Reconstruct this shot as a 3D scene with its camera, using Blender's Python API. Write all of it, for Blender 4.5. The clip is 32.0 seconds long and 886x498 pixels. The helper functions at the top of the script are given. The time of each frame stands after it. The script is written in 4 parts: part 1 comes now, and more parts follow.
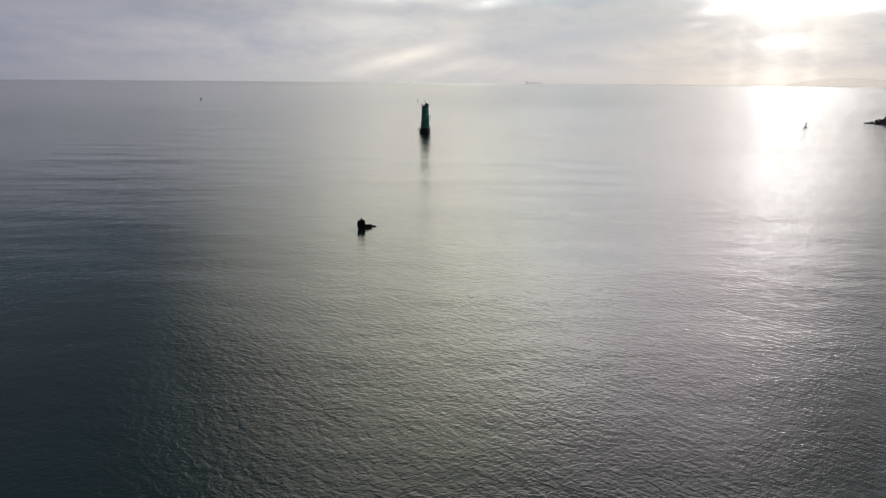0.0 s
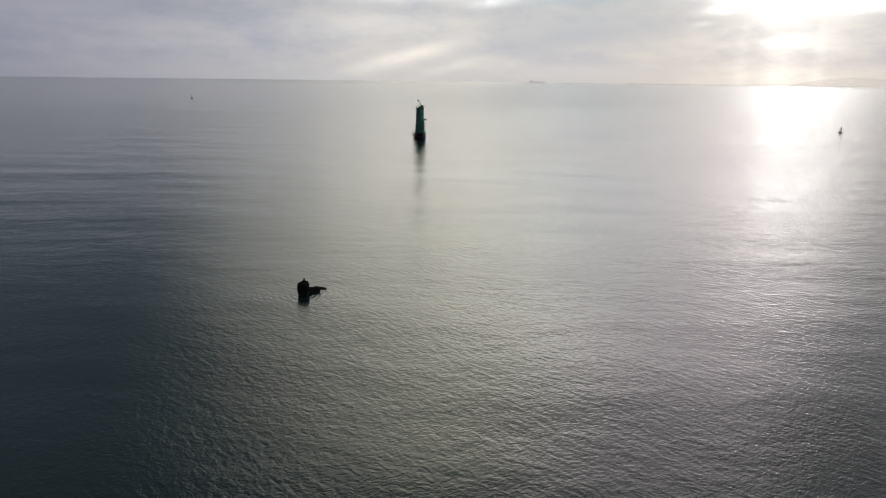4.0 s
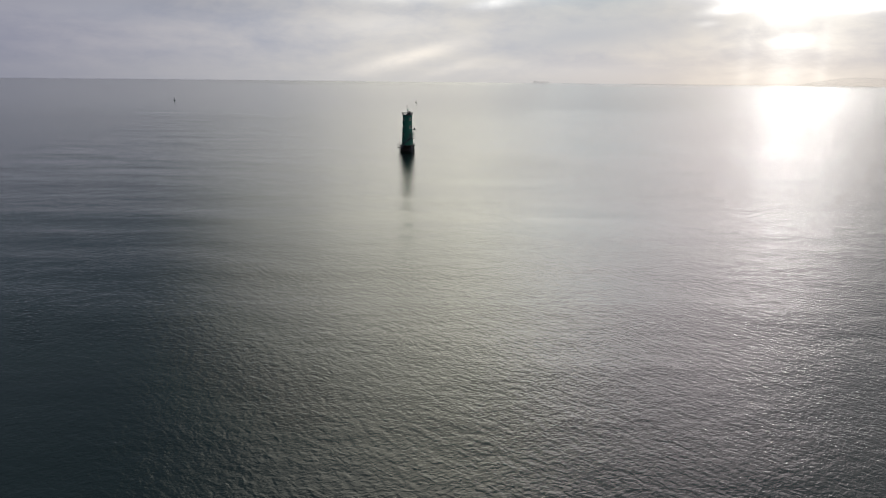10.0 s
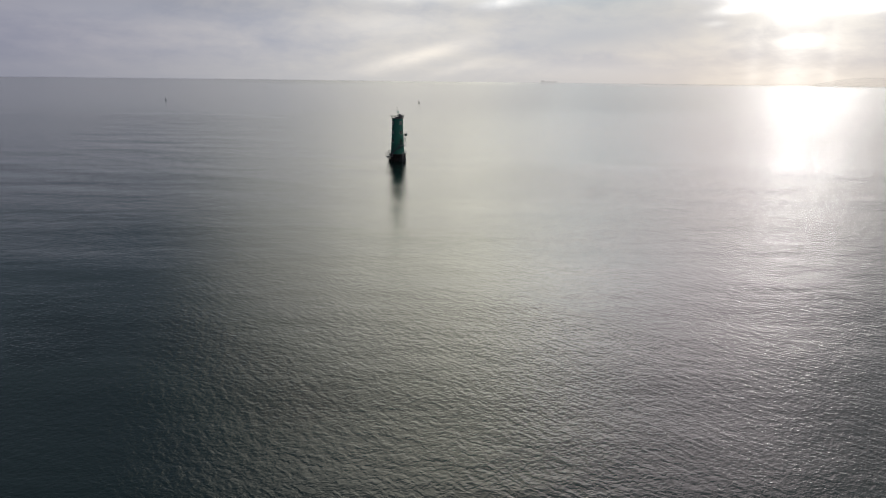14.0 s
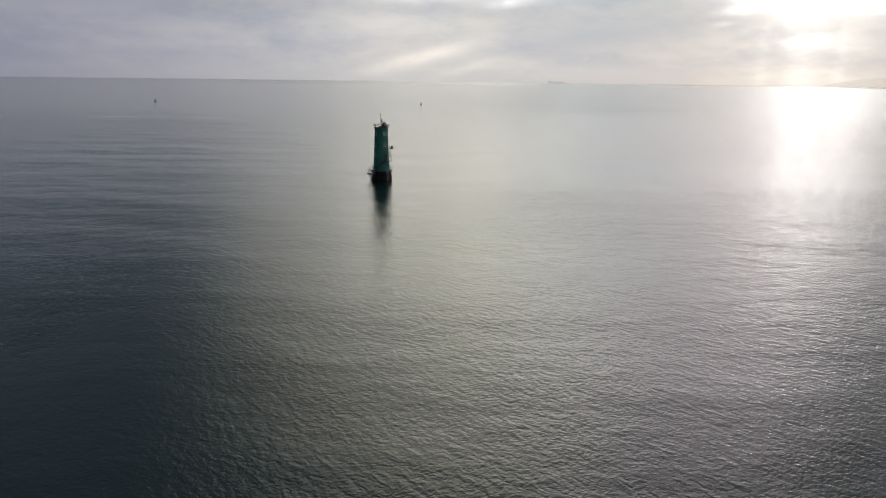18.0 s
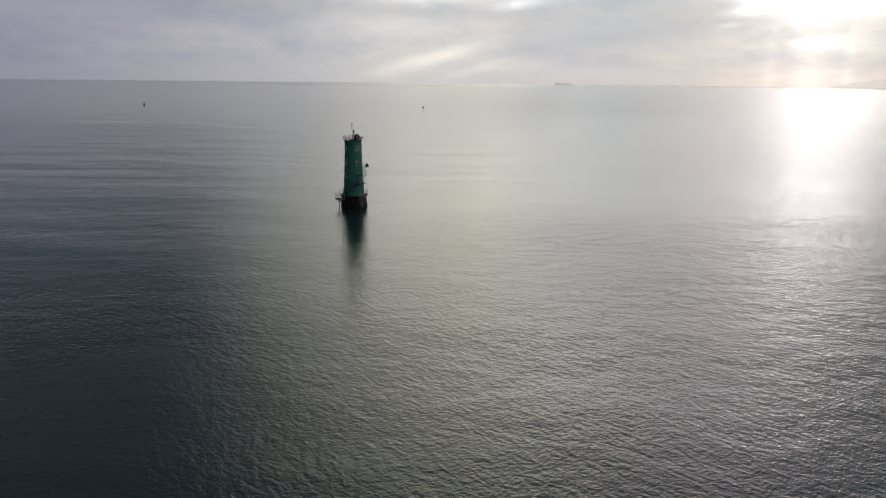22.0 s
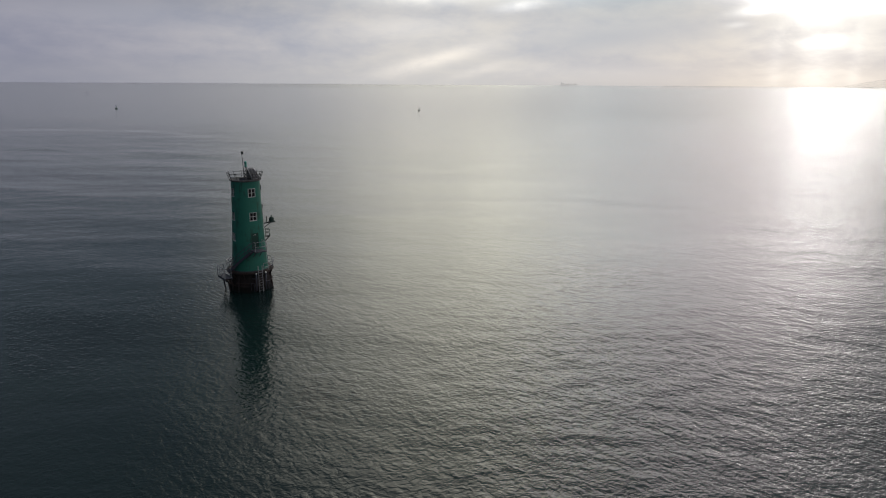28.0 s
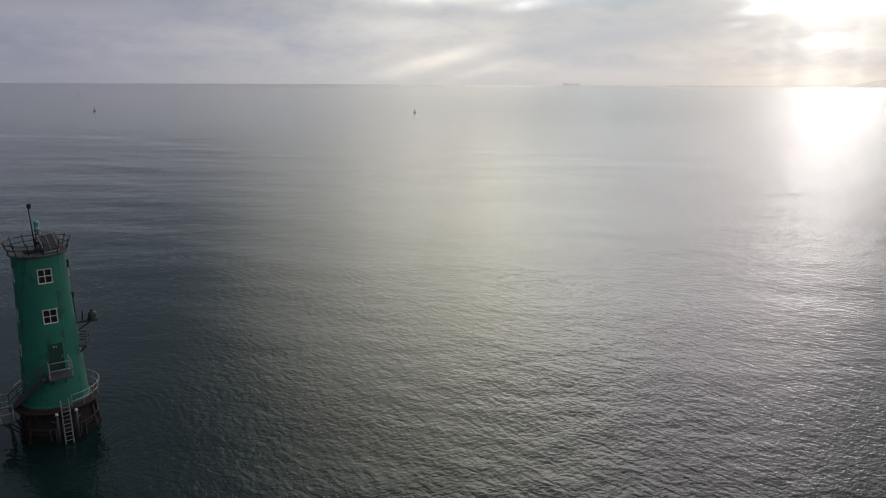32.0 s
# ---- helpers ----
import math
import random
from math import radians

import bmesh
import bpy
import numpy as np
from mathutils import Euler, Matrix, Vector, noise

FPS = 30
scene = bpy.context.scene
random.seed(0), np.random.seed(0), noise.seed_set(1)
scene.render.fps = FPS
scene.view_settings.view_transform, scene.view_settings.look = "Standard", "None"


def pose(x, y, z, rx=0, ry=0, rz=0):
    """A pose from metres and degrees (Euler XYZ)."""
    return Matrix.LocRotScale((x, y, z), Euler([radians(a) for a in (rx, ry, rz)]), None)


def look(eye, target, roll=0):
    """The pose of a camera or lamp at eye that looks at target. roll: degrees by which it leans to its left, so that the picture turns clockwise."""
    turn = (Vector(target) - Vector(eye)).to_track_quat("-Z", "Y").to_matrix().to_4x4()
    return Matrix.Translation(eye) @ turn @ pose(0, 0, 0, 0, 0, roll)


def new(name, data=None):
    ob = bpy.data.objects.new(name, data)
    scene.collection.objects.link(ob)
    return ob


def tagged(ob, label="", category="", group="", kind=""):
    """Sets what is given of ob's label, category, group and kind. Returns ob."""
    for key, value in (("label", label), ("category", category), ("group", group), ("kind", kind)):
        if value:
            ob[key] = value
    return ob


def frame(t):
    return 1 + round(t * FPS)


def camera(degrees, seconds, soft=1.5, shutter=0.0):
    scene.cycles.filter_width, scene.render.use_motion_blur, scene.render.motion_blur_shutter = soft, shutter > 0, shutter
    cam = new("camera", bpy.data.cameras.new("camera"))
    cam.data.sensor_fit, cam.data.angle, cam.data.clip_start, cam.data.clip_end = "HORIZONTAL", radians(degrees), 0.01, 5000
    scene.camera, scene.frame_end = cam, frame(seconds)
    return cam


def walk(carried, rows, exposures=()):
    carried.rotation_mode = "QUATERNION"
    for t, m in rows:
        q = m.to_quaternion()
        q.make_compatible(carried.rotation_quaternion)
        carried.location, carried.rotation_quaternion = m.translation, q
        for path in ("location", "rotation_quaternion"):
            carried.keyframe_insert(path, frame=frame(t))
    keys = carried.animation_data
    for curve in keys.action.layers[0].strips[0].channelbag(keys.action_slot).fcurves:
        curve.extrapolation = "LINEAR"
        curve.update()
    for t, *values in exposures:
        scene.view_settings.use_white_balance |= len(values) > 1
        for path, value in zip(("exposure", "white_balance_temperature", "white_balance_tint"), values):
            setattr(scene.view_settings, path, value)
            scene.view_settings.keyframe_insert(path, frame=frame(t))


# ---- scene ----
# Camera: a drone on a nearly straight line past the tower (seconds, x, y, z, yaw, pitch, roll)
cam = camera(64.5, 32.0, soft=1.1)
PATH = [
    (0.0, -50.00, -316.11, 22.85, -10.510, -13.461, 0.480),
    (1.0, -47.78, -307.71, 22.98, -10.445, -13.509, 0.545),
    (2.0, -45.55, -299.28, 23.08, -10.380, -13.549, 0.605),
    (3.0, -43.31, -290.79, 23.12, -10.316, -13.573, 0.653),
    (4.0, -41.06, -282.22, 23.06, -10.252, -13.573, 0.684),
    (5.0, -38.81, -273.59, 22.94, -10.192, -13.552, 0.696),
    (6.0, -36.61, -265.00, 22.83, -10.137, -13.525, 0.691),
    (7.0, -34.47, -256.52, 22.80, -10.092, -13.505, 0.672),
    (8.0, -32.43, -248.21, 22.91, -10.056, -13.504, 0.642),
    (9.0, -30.43, -239.98, 23.07, -10.015, -13.516, 0.611),
    (10.0, -28.40, -231.70, 23.18, -9.953, -13.534, 0.590),
    (11.0, -26.27, -223.25, 23.15, -9.854, -13.549, 0.590),
    (12.0, -24.03, -214.61, 22.97, -9.718, -13.559, 0.611),
    (13.0, -21.73, -205.85, 22.74, -9.564, -13.565, 0.645),
    (14.0, -19.44, -197.06, 22.54, -9.409, -13.569, 0.680),
    (15.0, -17.20, -188.31, 22.48, -9.270, -13.572, 0.709),
    (16.0, -15.04, -179.65, 22.55, -9.148, -13.573, 0.724),
    (17.0, -12.92, -171.05, 22.66, -9.030, -13.566, 0.726),
    (18.0, -10.82, -162.50, 22.72, -8.899, -13.546, 0.714),
    (19.0, -8.70, -154.00, 22.66, -8.745, -13.512, 0.687),
    (20.0, -6.56, -145.53, 22.55, -8.583, -13.471, 0.653),
    (21.0, -4.39, -137.08, 22.46, -8.433, -13.436, 0.619),
    (22.0, -2.19, -128.65, 22.48, -8.311, -13.416, 0.591),
    (23.0, 0.02, -120.22, 22.53, -8.214, -13.407, 0.565),
    (24.0, 2.22, -111.79, 22.55, -8.135, -13.402, 0.538),
    (25.0, 4.41, -103.35, 22.44, -8.067, -13.396, 0.504),
    (26.0, 6.57, -94.82, 22.27, -8.005, -13.383, 0.460),
    (27.0, 8.70, -86.12, 22.19, -7.941, -13.358, 0.406),
    (28.0, 10.82, -77.35, 22.23, -7.877, -13.328, 0.349),
    (29.0, 12.92, -68.86, 22.20, -7.818, -13.310, 0.304),
    (30.0, 15.02, -60.79, 22.12, -7.766, -13.309, 0.276),
    (31.0, 17.17, -53.05, 22.15, -7.719, -13.314, 0.258),
    (32.0, 19.35, -45.51, 22.31, -7.673, -13.320, 0.246),
]


def flown(x, y, z, yaw, pitch, roll):
    turn = pose(0, 0, 0, 0, 0, yaw) @ pose(0, 0, 0, 90 + pitch) @ pose(0, 0, 0, 0, 0, roll)
    return Matrix.Translation((x, y, z)) @ turn


walk(cam, [(r[0], flown(*r[1:])) for r in PATH])

# ---- light: a veiled low sun, broken stratus ----
SUN_AZ, SUN_EL = 34.7, 9.0


def toward(az, el):
    a, e = radians(az), radians(el)
    return Vector((math.sin(a) * math.cos(e), math.cos(a) * math.cos(e), math.sin(e)))


class Nodes:
    """Short-hand for node trees."""

    def __init__(self, tree):
        self.tree = tree
        tree.nodes.clear()

    def add(self, kind):
        return self.tree.nodes.new(kind)

    def put(self, socket, value):
        if isinstance(value, bpy.types.NodeSocket):
            self.tree.links.new(value, socket)
        else:
            socket.default_value = value

    def math(self, op, a, b=0.0, c=0.0, clamp=False):
        n = self.add("ShaderNodeMath")
        n.operation, n.use_clamp = op, clamp
        for s, v in zip(n.inputs, (a, b, c)):
            self.put(s, v)
        return n.outputs[0]

    def mix(self, fac, a, b, mode="MIX"):
        n = self.add("ShaderNodeMix")
        n.data_type, n.blend_type, n.clamp_factor = "RGBA", mode, True
        self.put(n.inputs[0], fac), self.put(n.inputs[6], a), self.put(n.inputs[7], b)
        return n.outputs[2]

    def span(self, value, lo, hi, a=0.0, b=1.0):
        n = self.add("ShaderNodeMapRange")
        n.interpolation_type = "SMOOTHSTEP"
        for s, v in zip(n.inputs, (value, lo, hi, a, b)):
            self.put(s, v)
        return n.outputs[0]

    def noise(self, vector, scale, detail=3.0, rough=0.55, distort=0.0):
        n = self.add("ShaderNodeTexNoise")
        self.put(n.inputs["Vector"], vector)
        n.inputs["Scale"].default_value, n.inputs["Detail"].default_value = scale, detail
        n.inputs["Roughness"].default_value, n.inputs["Distortion"].default_value = rough, distort
        return n.outputs[0]

    def mapped(self, vector, loc=(0, 0, 0), rot=(0, 0, 0), scale=(1, 1, 1)):
        n = self.add("ShaderNodeMapping")
        self.put(n.inputs[0], vector)
        n.inputs[1].default_value, n.inputs[2].default_value, n.inputs[3].default_value = loc, rot, scale
        return n.outputs[0]


def rgb(r, g, b):
    return (r, g, b, 1.0)


def build_sky():
    world = bpy.data.worlds.new("sky")
    scene.world = world
    world.use_nodes = True
    k = Nodes(world.node_tree)
    way = k.add("ShaderNodeTexCoord").outputs["Generated"]
    split = k.add("ShaderNodeSeparateXYZ")
    k.put(split.inputs[0], way)
    x, y, z = split.outputs
    az = k.math("MULTIPLY", k.math("ARCTAN2", x, y), 57.2958)
    el = k.math("MULTIPLY", k.math("ARCSINE", z), 57.2958)

    def lobe(a0, e0, wa, we, lean=0.0):
        """A soft patch of bright cloud round a direction; lean tips it, in degrees of height per degree of azimuth."""
        da = k.math("SUBTRACT", az, a0)
        de = k.math("SUBTRACT", k.math("SUBTRACT", el, e0), k.math("MULTIPLY", da, lean))
        da, de = k.math("DIVIDE", da, wa), k.math("DIVIDE", de, we)
        q = k.math("ADD", k.math("MULTIPLY", da, da), k.math("MULTIPLY", de, de))
        return k.math("POWER", 2.71828, k.math("MULTIPLY", q, -1.0))

    sky = k.add("ShaderNodeTexSky")
    sky.sky_type, sky.sun_disc = "NISHITA", False
    sky.sun_elevation, sky.sun_rotation, sky.dust_density = radians(SUN_EL), radians(SUN_AZ), 1.0
    # stratus: long flat streaks low down, lumpier overhead
    streak = k.noise(k.mapped(way, loc=(0.3, 0, 0), rot=(0.0, 0.10, 0.0), scale=(1.0, 1.0, 4.2)), 3.6, 4.0, 0.5, 0.3)
    lump = k.noise(k.mapped(way, loc=(3, 1, 0), rot=(0.0, 0.2, 0.0), scale=(1.0, 1.0, 3.0)), 9.0, 5.0, 0.6, 0.3)
    ragged = k.noise(k.mapped(way, loc=(1, 4, 2), rot=(0.0, 0.15, 0.0), scale=(1.0, 1.0, 2.4)), 22.0, 5.0, 0.6, 0.6)
    cover = k.math("ADD", k.math("MULTIPLY", streak, 0.55), k.math("MULTIPLY", lump, 0.27))
    cover = k.math("MULTIPLY_ADD", ragged, 0.18, cover)
    cover = k.span(cover, 0.34, 0.66)
    sunward = k.span(az, -25.0, 11.0)
    grey = k.mix(sunward, rgb(0.25, 0.262, 0.345), rgb(0.46, 0.485, 0.555))
    pale = k.mix(sunward, rgb(0.36, 0.355, 0.42), rgb(0.71, 0.685, 0.655))
    cloud = k.mix(cover, grey, pale)
    # the deck is thicker and darker overhead, away from the sun
    thick = k.math("MULTIPLY", k.span(el, 3.6, 9.5), k.span(az, -12.0, 3.0, 1.0, 0.3))
    cloud = k.mix(k.math("MULTIPLY", thick, 0.9), cloud, rgb(0.070, 0.108, 0.155))
    # and darker still at the back of the sky, away from the sun
    behind = k.math("ABSOLUTE", k.math("SUBTRACT", az, 15.0))
    cloud = k.mix(k.span(behind, 50.0, 140.0, 0.0, 0.35), cloud, rgb(0.10, 0.12, 0.15))
    low = k.span(el, 0.0, 2.6, 1.0, 0.0)
    cloud = k.mix(k.math("MULTIPLY", low, 0.6), cloud, k.mix(sunward, rgb(0.28, 0.29, 0.35), rgb(0.63, 0.62, 0.60)))
    # bluer, heavier rolls of cloud
    cloud = k.mix(k.math("MULTIPLY", lobe(21.0, 3.4, 7.5, 1.3, 0.10), 0.65), cloud, rgb(0.40, 0.445, 0.53))
    cloud = k.mix(k.math("MULTIPLY", lobe(-14.0, 4.7, 5.5, 0.9, 0.02), 0.4), cloud, rgb(0.28, 0.31, 0.40))
    cloud = k.mix(k.math("MULTIPLY", lobe(21.5, 9.0, 6.0, 3.3), 0.8), cloud, rgb(0.34, 0.44, 0.50))
    glow = None
    for a0, e0, wa, we, lean, amp, tint in LOBES:
        g = k.math("MULTIPLY", lobe(a0, e0, wa, we, lean), amp)
        layer = k.add("ShaderNodeVectorMath")
        layer.operation = "SCALE"
        layer.inputs[0].default_value = tint
        k.put(layer.inputs[3], g)
        if glow is None:
            glow = layer.outputs[0]
        else:
            both = k.add("ShaderNodeVectorMath")
            both.operation = "ADD"
            k.put(both.inputs[0], glow), k.put(both.inputs[1], layer.outputs[0])
            glow = both.outputs[0]
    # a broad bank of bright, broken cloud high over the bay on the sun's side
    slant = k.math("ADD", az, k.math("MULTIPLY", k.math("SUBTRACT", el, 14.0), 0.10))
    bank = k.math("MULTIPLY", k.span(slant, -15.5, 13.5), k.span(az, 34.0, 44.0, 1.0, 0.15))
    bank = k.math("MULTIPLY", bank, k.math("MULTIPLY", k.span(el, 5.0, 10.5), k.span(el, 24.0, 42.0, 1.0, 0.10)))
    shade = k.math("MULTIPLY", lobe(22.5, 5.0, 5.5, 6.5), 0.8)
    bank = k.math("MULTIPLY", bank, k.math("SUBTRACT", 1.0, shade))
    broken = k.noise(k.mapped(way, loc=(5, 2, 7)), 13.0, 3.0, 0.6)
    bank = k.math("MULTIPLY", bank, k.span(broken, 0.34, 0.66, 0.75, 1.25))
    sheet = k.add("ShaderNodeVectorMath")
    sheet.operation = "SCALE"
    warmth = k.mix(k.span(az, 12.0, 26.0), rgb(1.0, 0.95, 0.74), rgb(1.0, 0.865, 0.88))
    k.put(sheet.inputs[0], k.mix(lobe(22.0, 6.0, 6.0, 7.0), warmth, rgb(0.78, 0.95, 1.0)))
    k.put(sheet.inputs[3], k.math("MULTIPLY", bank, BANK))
    gaps = k.span(cover, 0.1, 0.9, 0.55, 1.25)
    lit = k.add("ShaderNodeVectorMath")
    lit.operation = "SCALE"
    k.put(lit.inputs[0], glow), k.put(lit.inputs[3], gaps)
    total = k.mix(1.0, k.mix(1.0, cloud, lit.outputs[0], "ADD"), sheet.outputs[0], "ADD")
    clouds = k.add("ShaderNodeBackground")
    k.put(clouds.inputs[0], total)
    clear = k.add("ShaderNodeBackground")
    k.put(clear.inputs[0], sky.outputs[0])
    clear.inputs[1].default_value = 0.06
    veil = k.add("ShaderNodeMixShader")
    veil.inputs[0].default_value = 0.97
    k.put(veil.inputs[1], clear.outputs[0]), k.put(veil.inputs[2], clouds.outputs[0])
    k.put(k.add("ShaderNodeOutputWorld").inputs[0], veil.outputs[0])


WARM, WHITE = (1.0, 0.97, 0.89), (1.0, 0.985, 0.95)
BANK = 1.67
# bright parts of the cloud: azimuth, elevation, widths, lean, strength, tint
LOBES = [
    (36.3, 6.2, 3.6, 0.72, 0.0, 9.0, WHITE),
    (34.6, 5.0, 1.2, 0.8, 0.0, 0.9, WHITE),
    (40.5, 5.7, 3.5, 0.8, 0.0, 0.9, WHITE),
    (41.0, 9.0, 5.0, 2.6, 0.0, 0.35, WARM),
    (31.2, 5.2, 1.7, 0.32, 0.10, 0.55, WHITE),
    (29.6, 4.2, 0.7, 0.20, 0.05, 0.18, WARM),
    (35.2, 2.9, 1.1, 0.38, 0.05, 0.9, WARM),
    (35.0, 1.4, 1.0, 1.6, 0.0, 0.22, WARM),
    (32.4, 1.8, 0.5, 2.2, 0.0, 0.10, WARM),
    (37.4, 1.8, 0.4, 2.2, 0.0, 0.10, WARM),
    (35.4, 3.2, 4.4, 4.5, 0.0, 0.28, WARM),
    (7.0, 1.7, 4.4, 0.55, 0.26, 0.24, (1.0, 0.86, 0.66)),
    (10.8, 1.0, 2.2, 0.35, 0.30, 0.08, (1.0, 0.86, 0.68)),
    (18.5, 18.0, 7.5, 6.0, 0.0, 1.6, (1.0, 0.95, 0.84)),
    (13.8, 5.8, 1.7, 0.35, 0.12, 0.40, WHITE),
    (6.5, 6.3, 3.2, 0.5, 0.0, 0.28, WARM),
    (21.0, 0.8, 9.0, 0.7, 0.0, 0.09, (1.0, 0.92, 0.82)),
    (5.0, 4.2, 4.5, 0.9, 0.05, 0.07, (1.0, 0.95, 0.90)),
]
build_sky()
lamp = bpy.data.lights.new("sun", "SUN")
lamp.energy, lamp.angle, lamp.color = 0.14, radians(160.0), (1.0, 0.945, 0.85)
new("sun", lamp).matrix_world = look(toward(SUN_AZ, 30.0) * 100, (0, 0, 0))

# ---- materials ----


def plain(name, paint, rough=0.6, metal=0.0, spots=None, scale=3.0, amount=0.5, bump=0.004, grain=40.0, streaks=0.0, shine=0.5):
    """Worn paint, metal, timber or stone: a base colour that drifts, stains of a second colour, fine relief."""
    mat = bpy.data.materials.new(name)
    mat.use_nodes = True
    k = Nodes(mat.node_tree)
    at = k.add("ShaderNodeTexCoord").outputs["Object"]
    drift = k.noise(at, 1.3, 3.0)
    fine = k.noise(at, grain, 3.0)
    base = k.mix(drift, rgb(*[c * 0.82 for c in paint]), rgb(*[min(1, c * 1.18) for c in paint]))
    base = k.mix(k.math("MULTIPLY", fine, 0.35), base, rgb(*[c * 0.75 for c in paint]))
    if spots:
        blotch = k.noise(at, scale, 6.0, 0.65, 0.4)
        if streaks:
            run = k.noise(k.mapped(at, scale=(1.0, 1.0, 0.12)), scale * 2.2, 4.0, 0.6)
            blotch = k.math("ADD", k.math("MULTIPLY", blotch, 1 - streaks), k.math("MULTIPLY", run, streaks))
        edge = 0.68 - 0.36 * amount
        base = k.mix(k.span(blotch, edge, edge + 0.10), base, rgb(*spots))
    b = k.add("ShaderNodeBsdfPrincipled")
    k.put(b.inputs["Base Color"], base)
    k.put(b.inputs["Roughness"], k.math("ADD", k.math("MULTIPLY", fine, 0.2), rough - 0.1))
    b.inputs["Metallic"].default_value = metal
    b.inputs["Specular IOR Level"].default_value = shine
    if bump:
        n = k.add("ShaderNodeBump")
        n.inputs["Distance"].default_value = bump
        k.put(n.inputs["Height"], fine)
        k.put(b.inputs["Normal"], n.outputs[0])
    k.put(k.add("ShaderNodeOutputMaterial").inputs[0], b.outputs[0])
    return mat


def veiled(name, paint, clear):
    """A far thing with sea haze put into its material: part of the sky behind it shows through."""
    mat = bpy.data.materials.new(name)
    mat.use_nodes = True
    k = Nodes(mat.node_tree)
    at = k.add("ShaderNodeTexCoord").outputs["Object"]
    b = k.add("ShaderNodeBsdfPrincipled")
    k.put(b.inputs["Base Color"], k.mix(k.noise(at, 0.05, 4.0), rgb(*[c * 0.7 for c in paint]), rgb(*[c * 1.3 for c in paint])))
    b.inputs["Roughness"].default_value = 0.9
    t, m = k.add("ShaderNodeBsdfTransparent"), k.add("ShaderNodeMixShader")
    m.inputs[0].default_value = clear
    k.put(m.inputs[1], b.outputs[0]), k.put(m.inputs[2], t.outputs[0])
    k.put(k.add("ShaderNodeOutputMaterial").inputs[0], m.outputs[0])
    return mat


def glass(name):
    mat = bpy.data.materials.new(name)
    mat.use_nodes = True
    k = Nodes(mat.node_tree)
    at = k.add("ShaderNodeTexCoord").outputs["Object"]
    b = k.add("ShaderNodeBsdfPrincipled")
    b.inputs["Base Color"].default_value = rgb(0.03, 0.035, 0.035)
    k.put(b.inputs["Roughness"], k.span(k.noise(at, 6.0, 4.0), 0.3, 0.7, 0.02, 0.15))
    b.inputs["Transmission Weight"].default_value = 0.85
    b.inputs["IOR"].default_value = 1.45
    k.put(k.add("ShaderNodeOutputMaterial").inputs[0], b.outputs[0])
    return mat


ROCK_AT = (-42.95, -207.7)


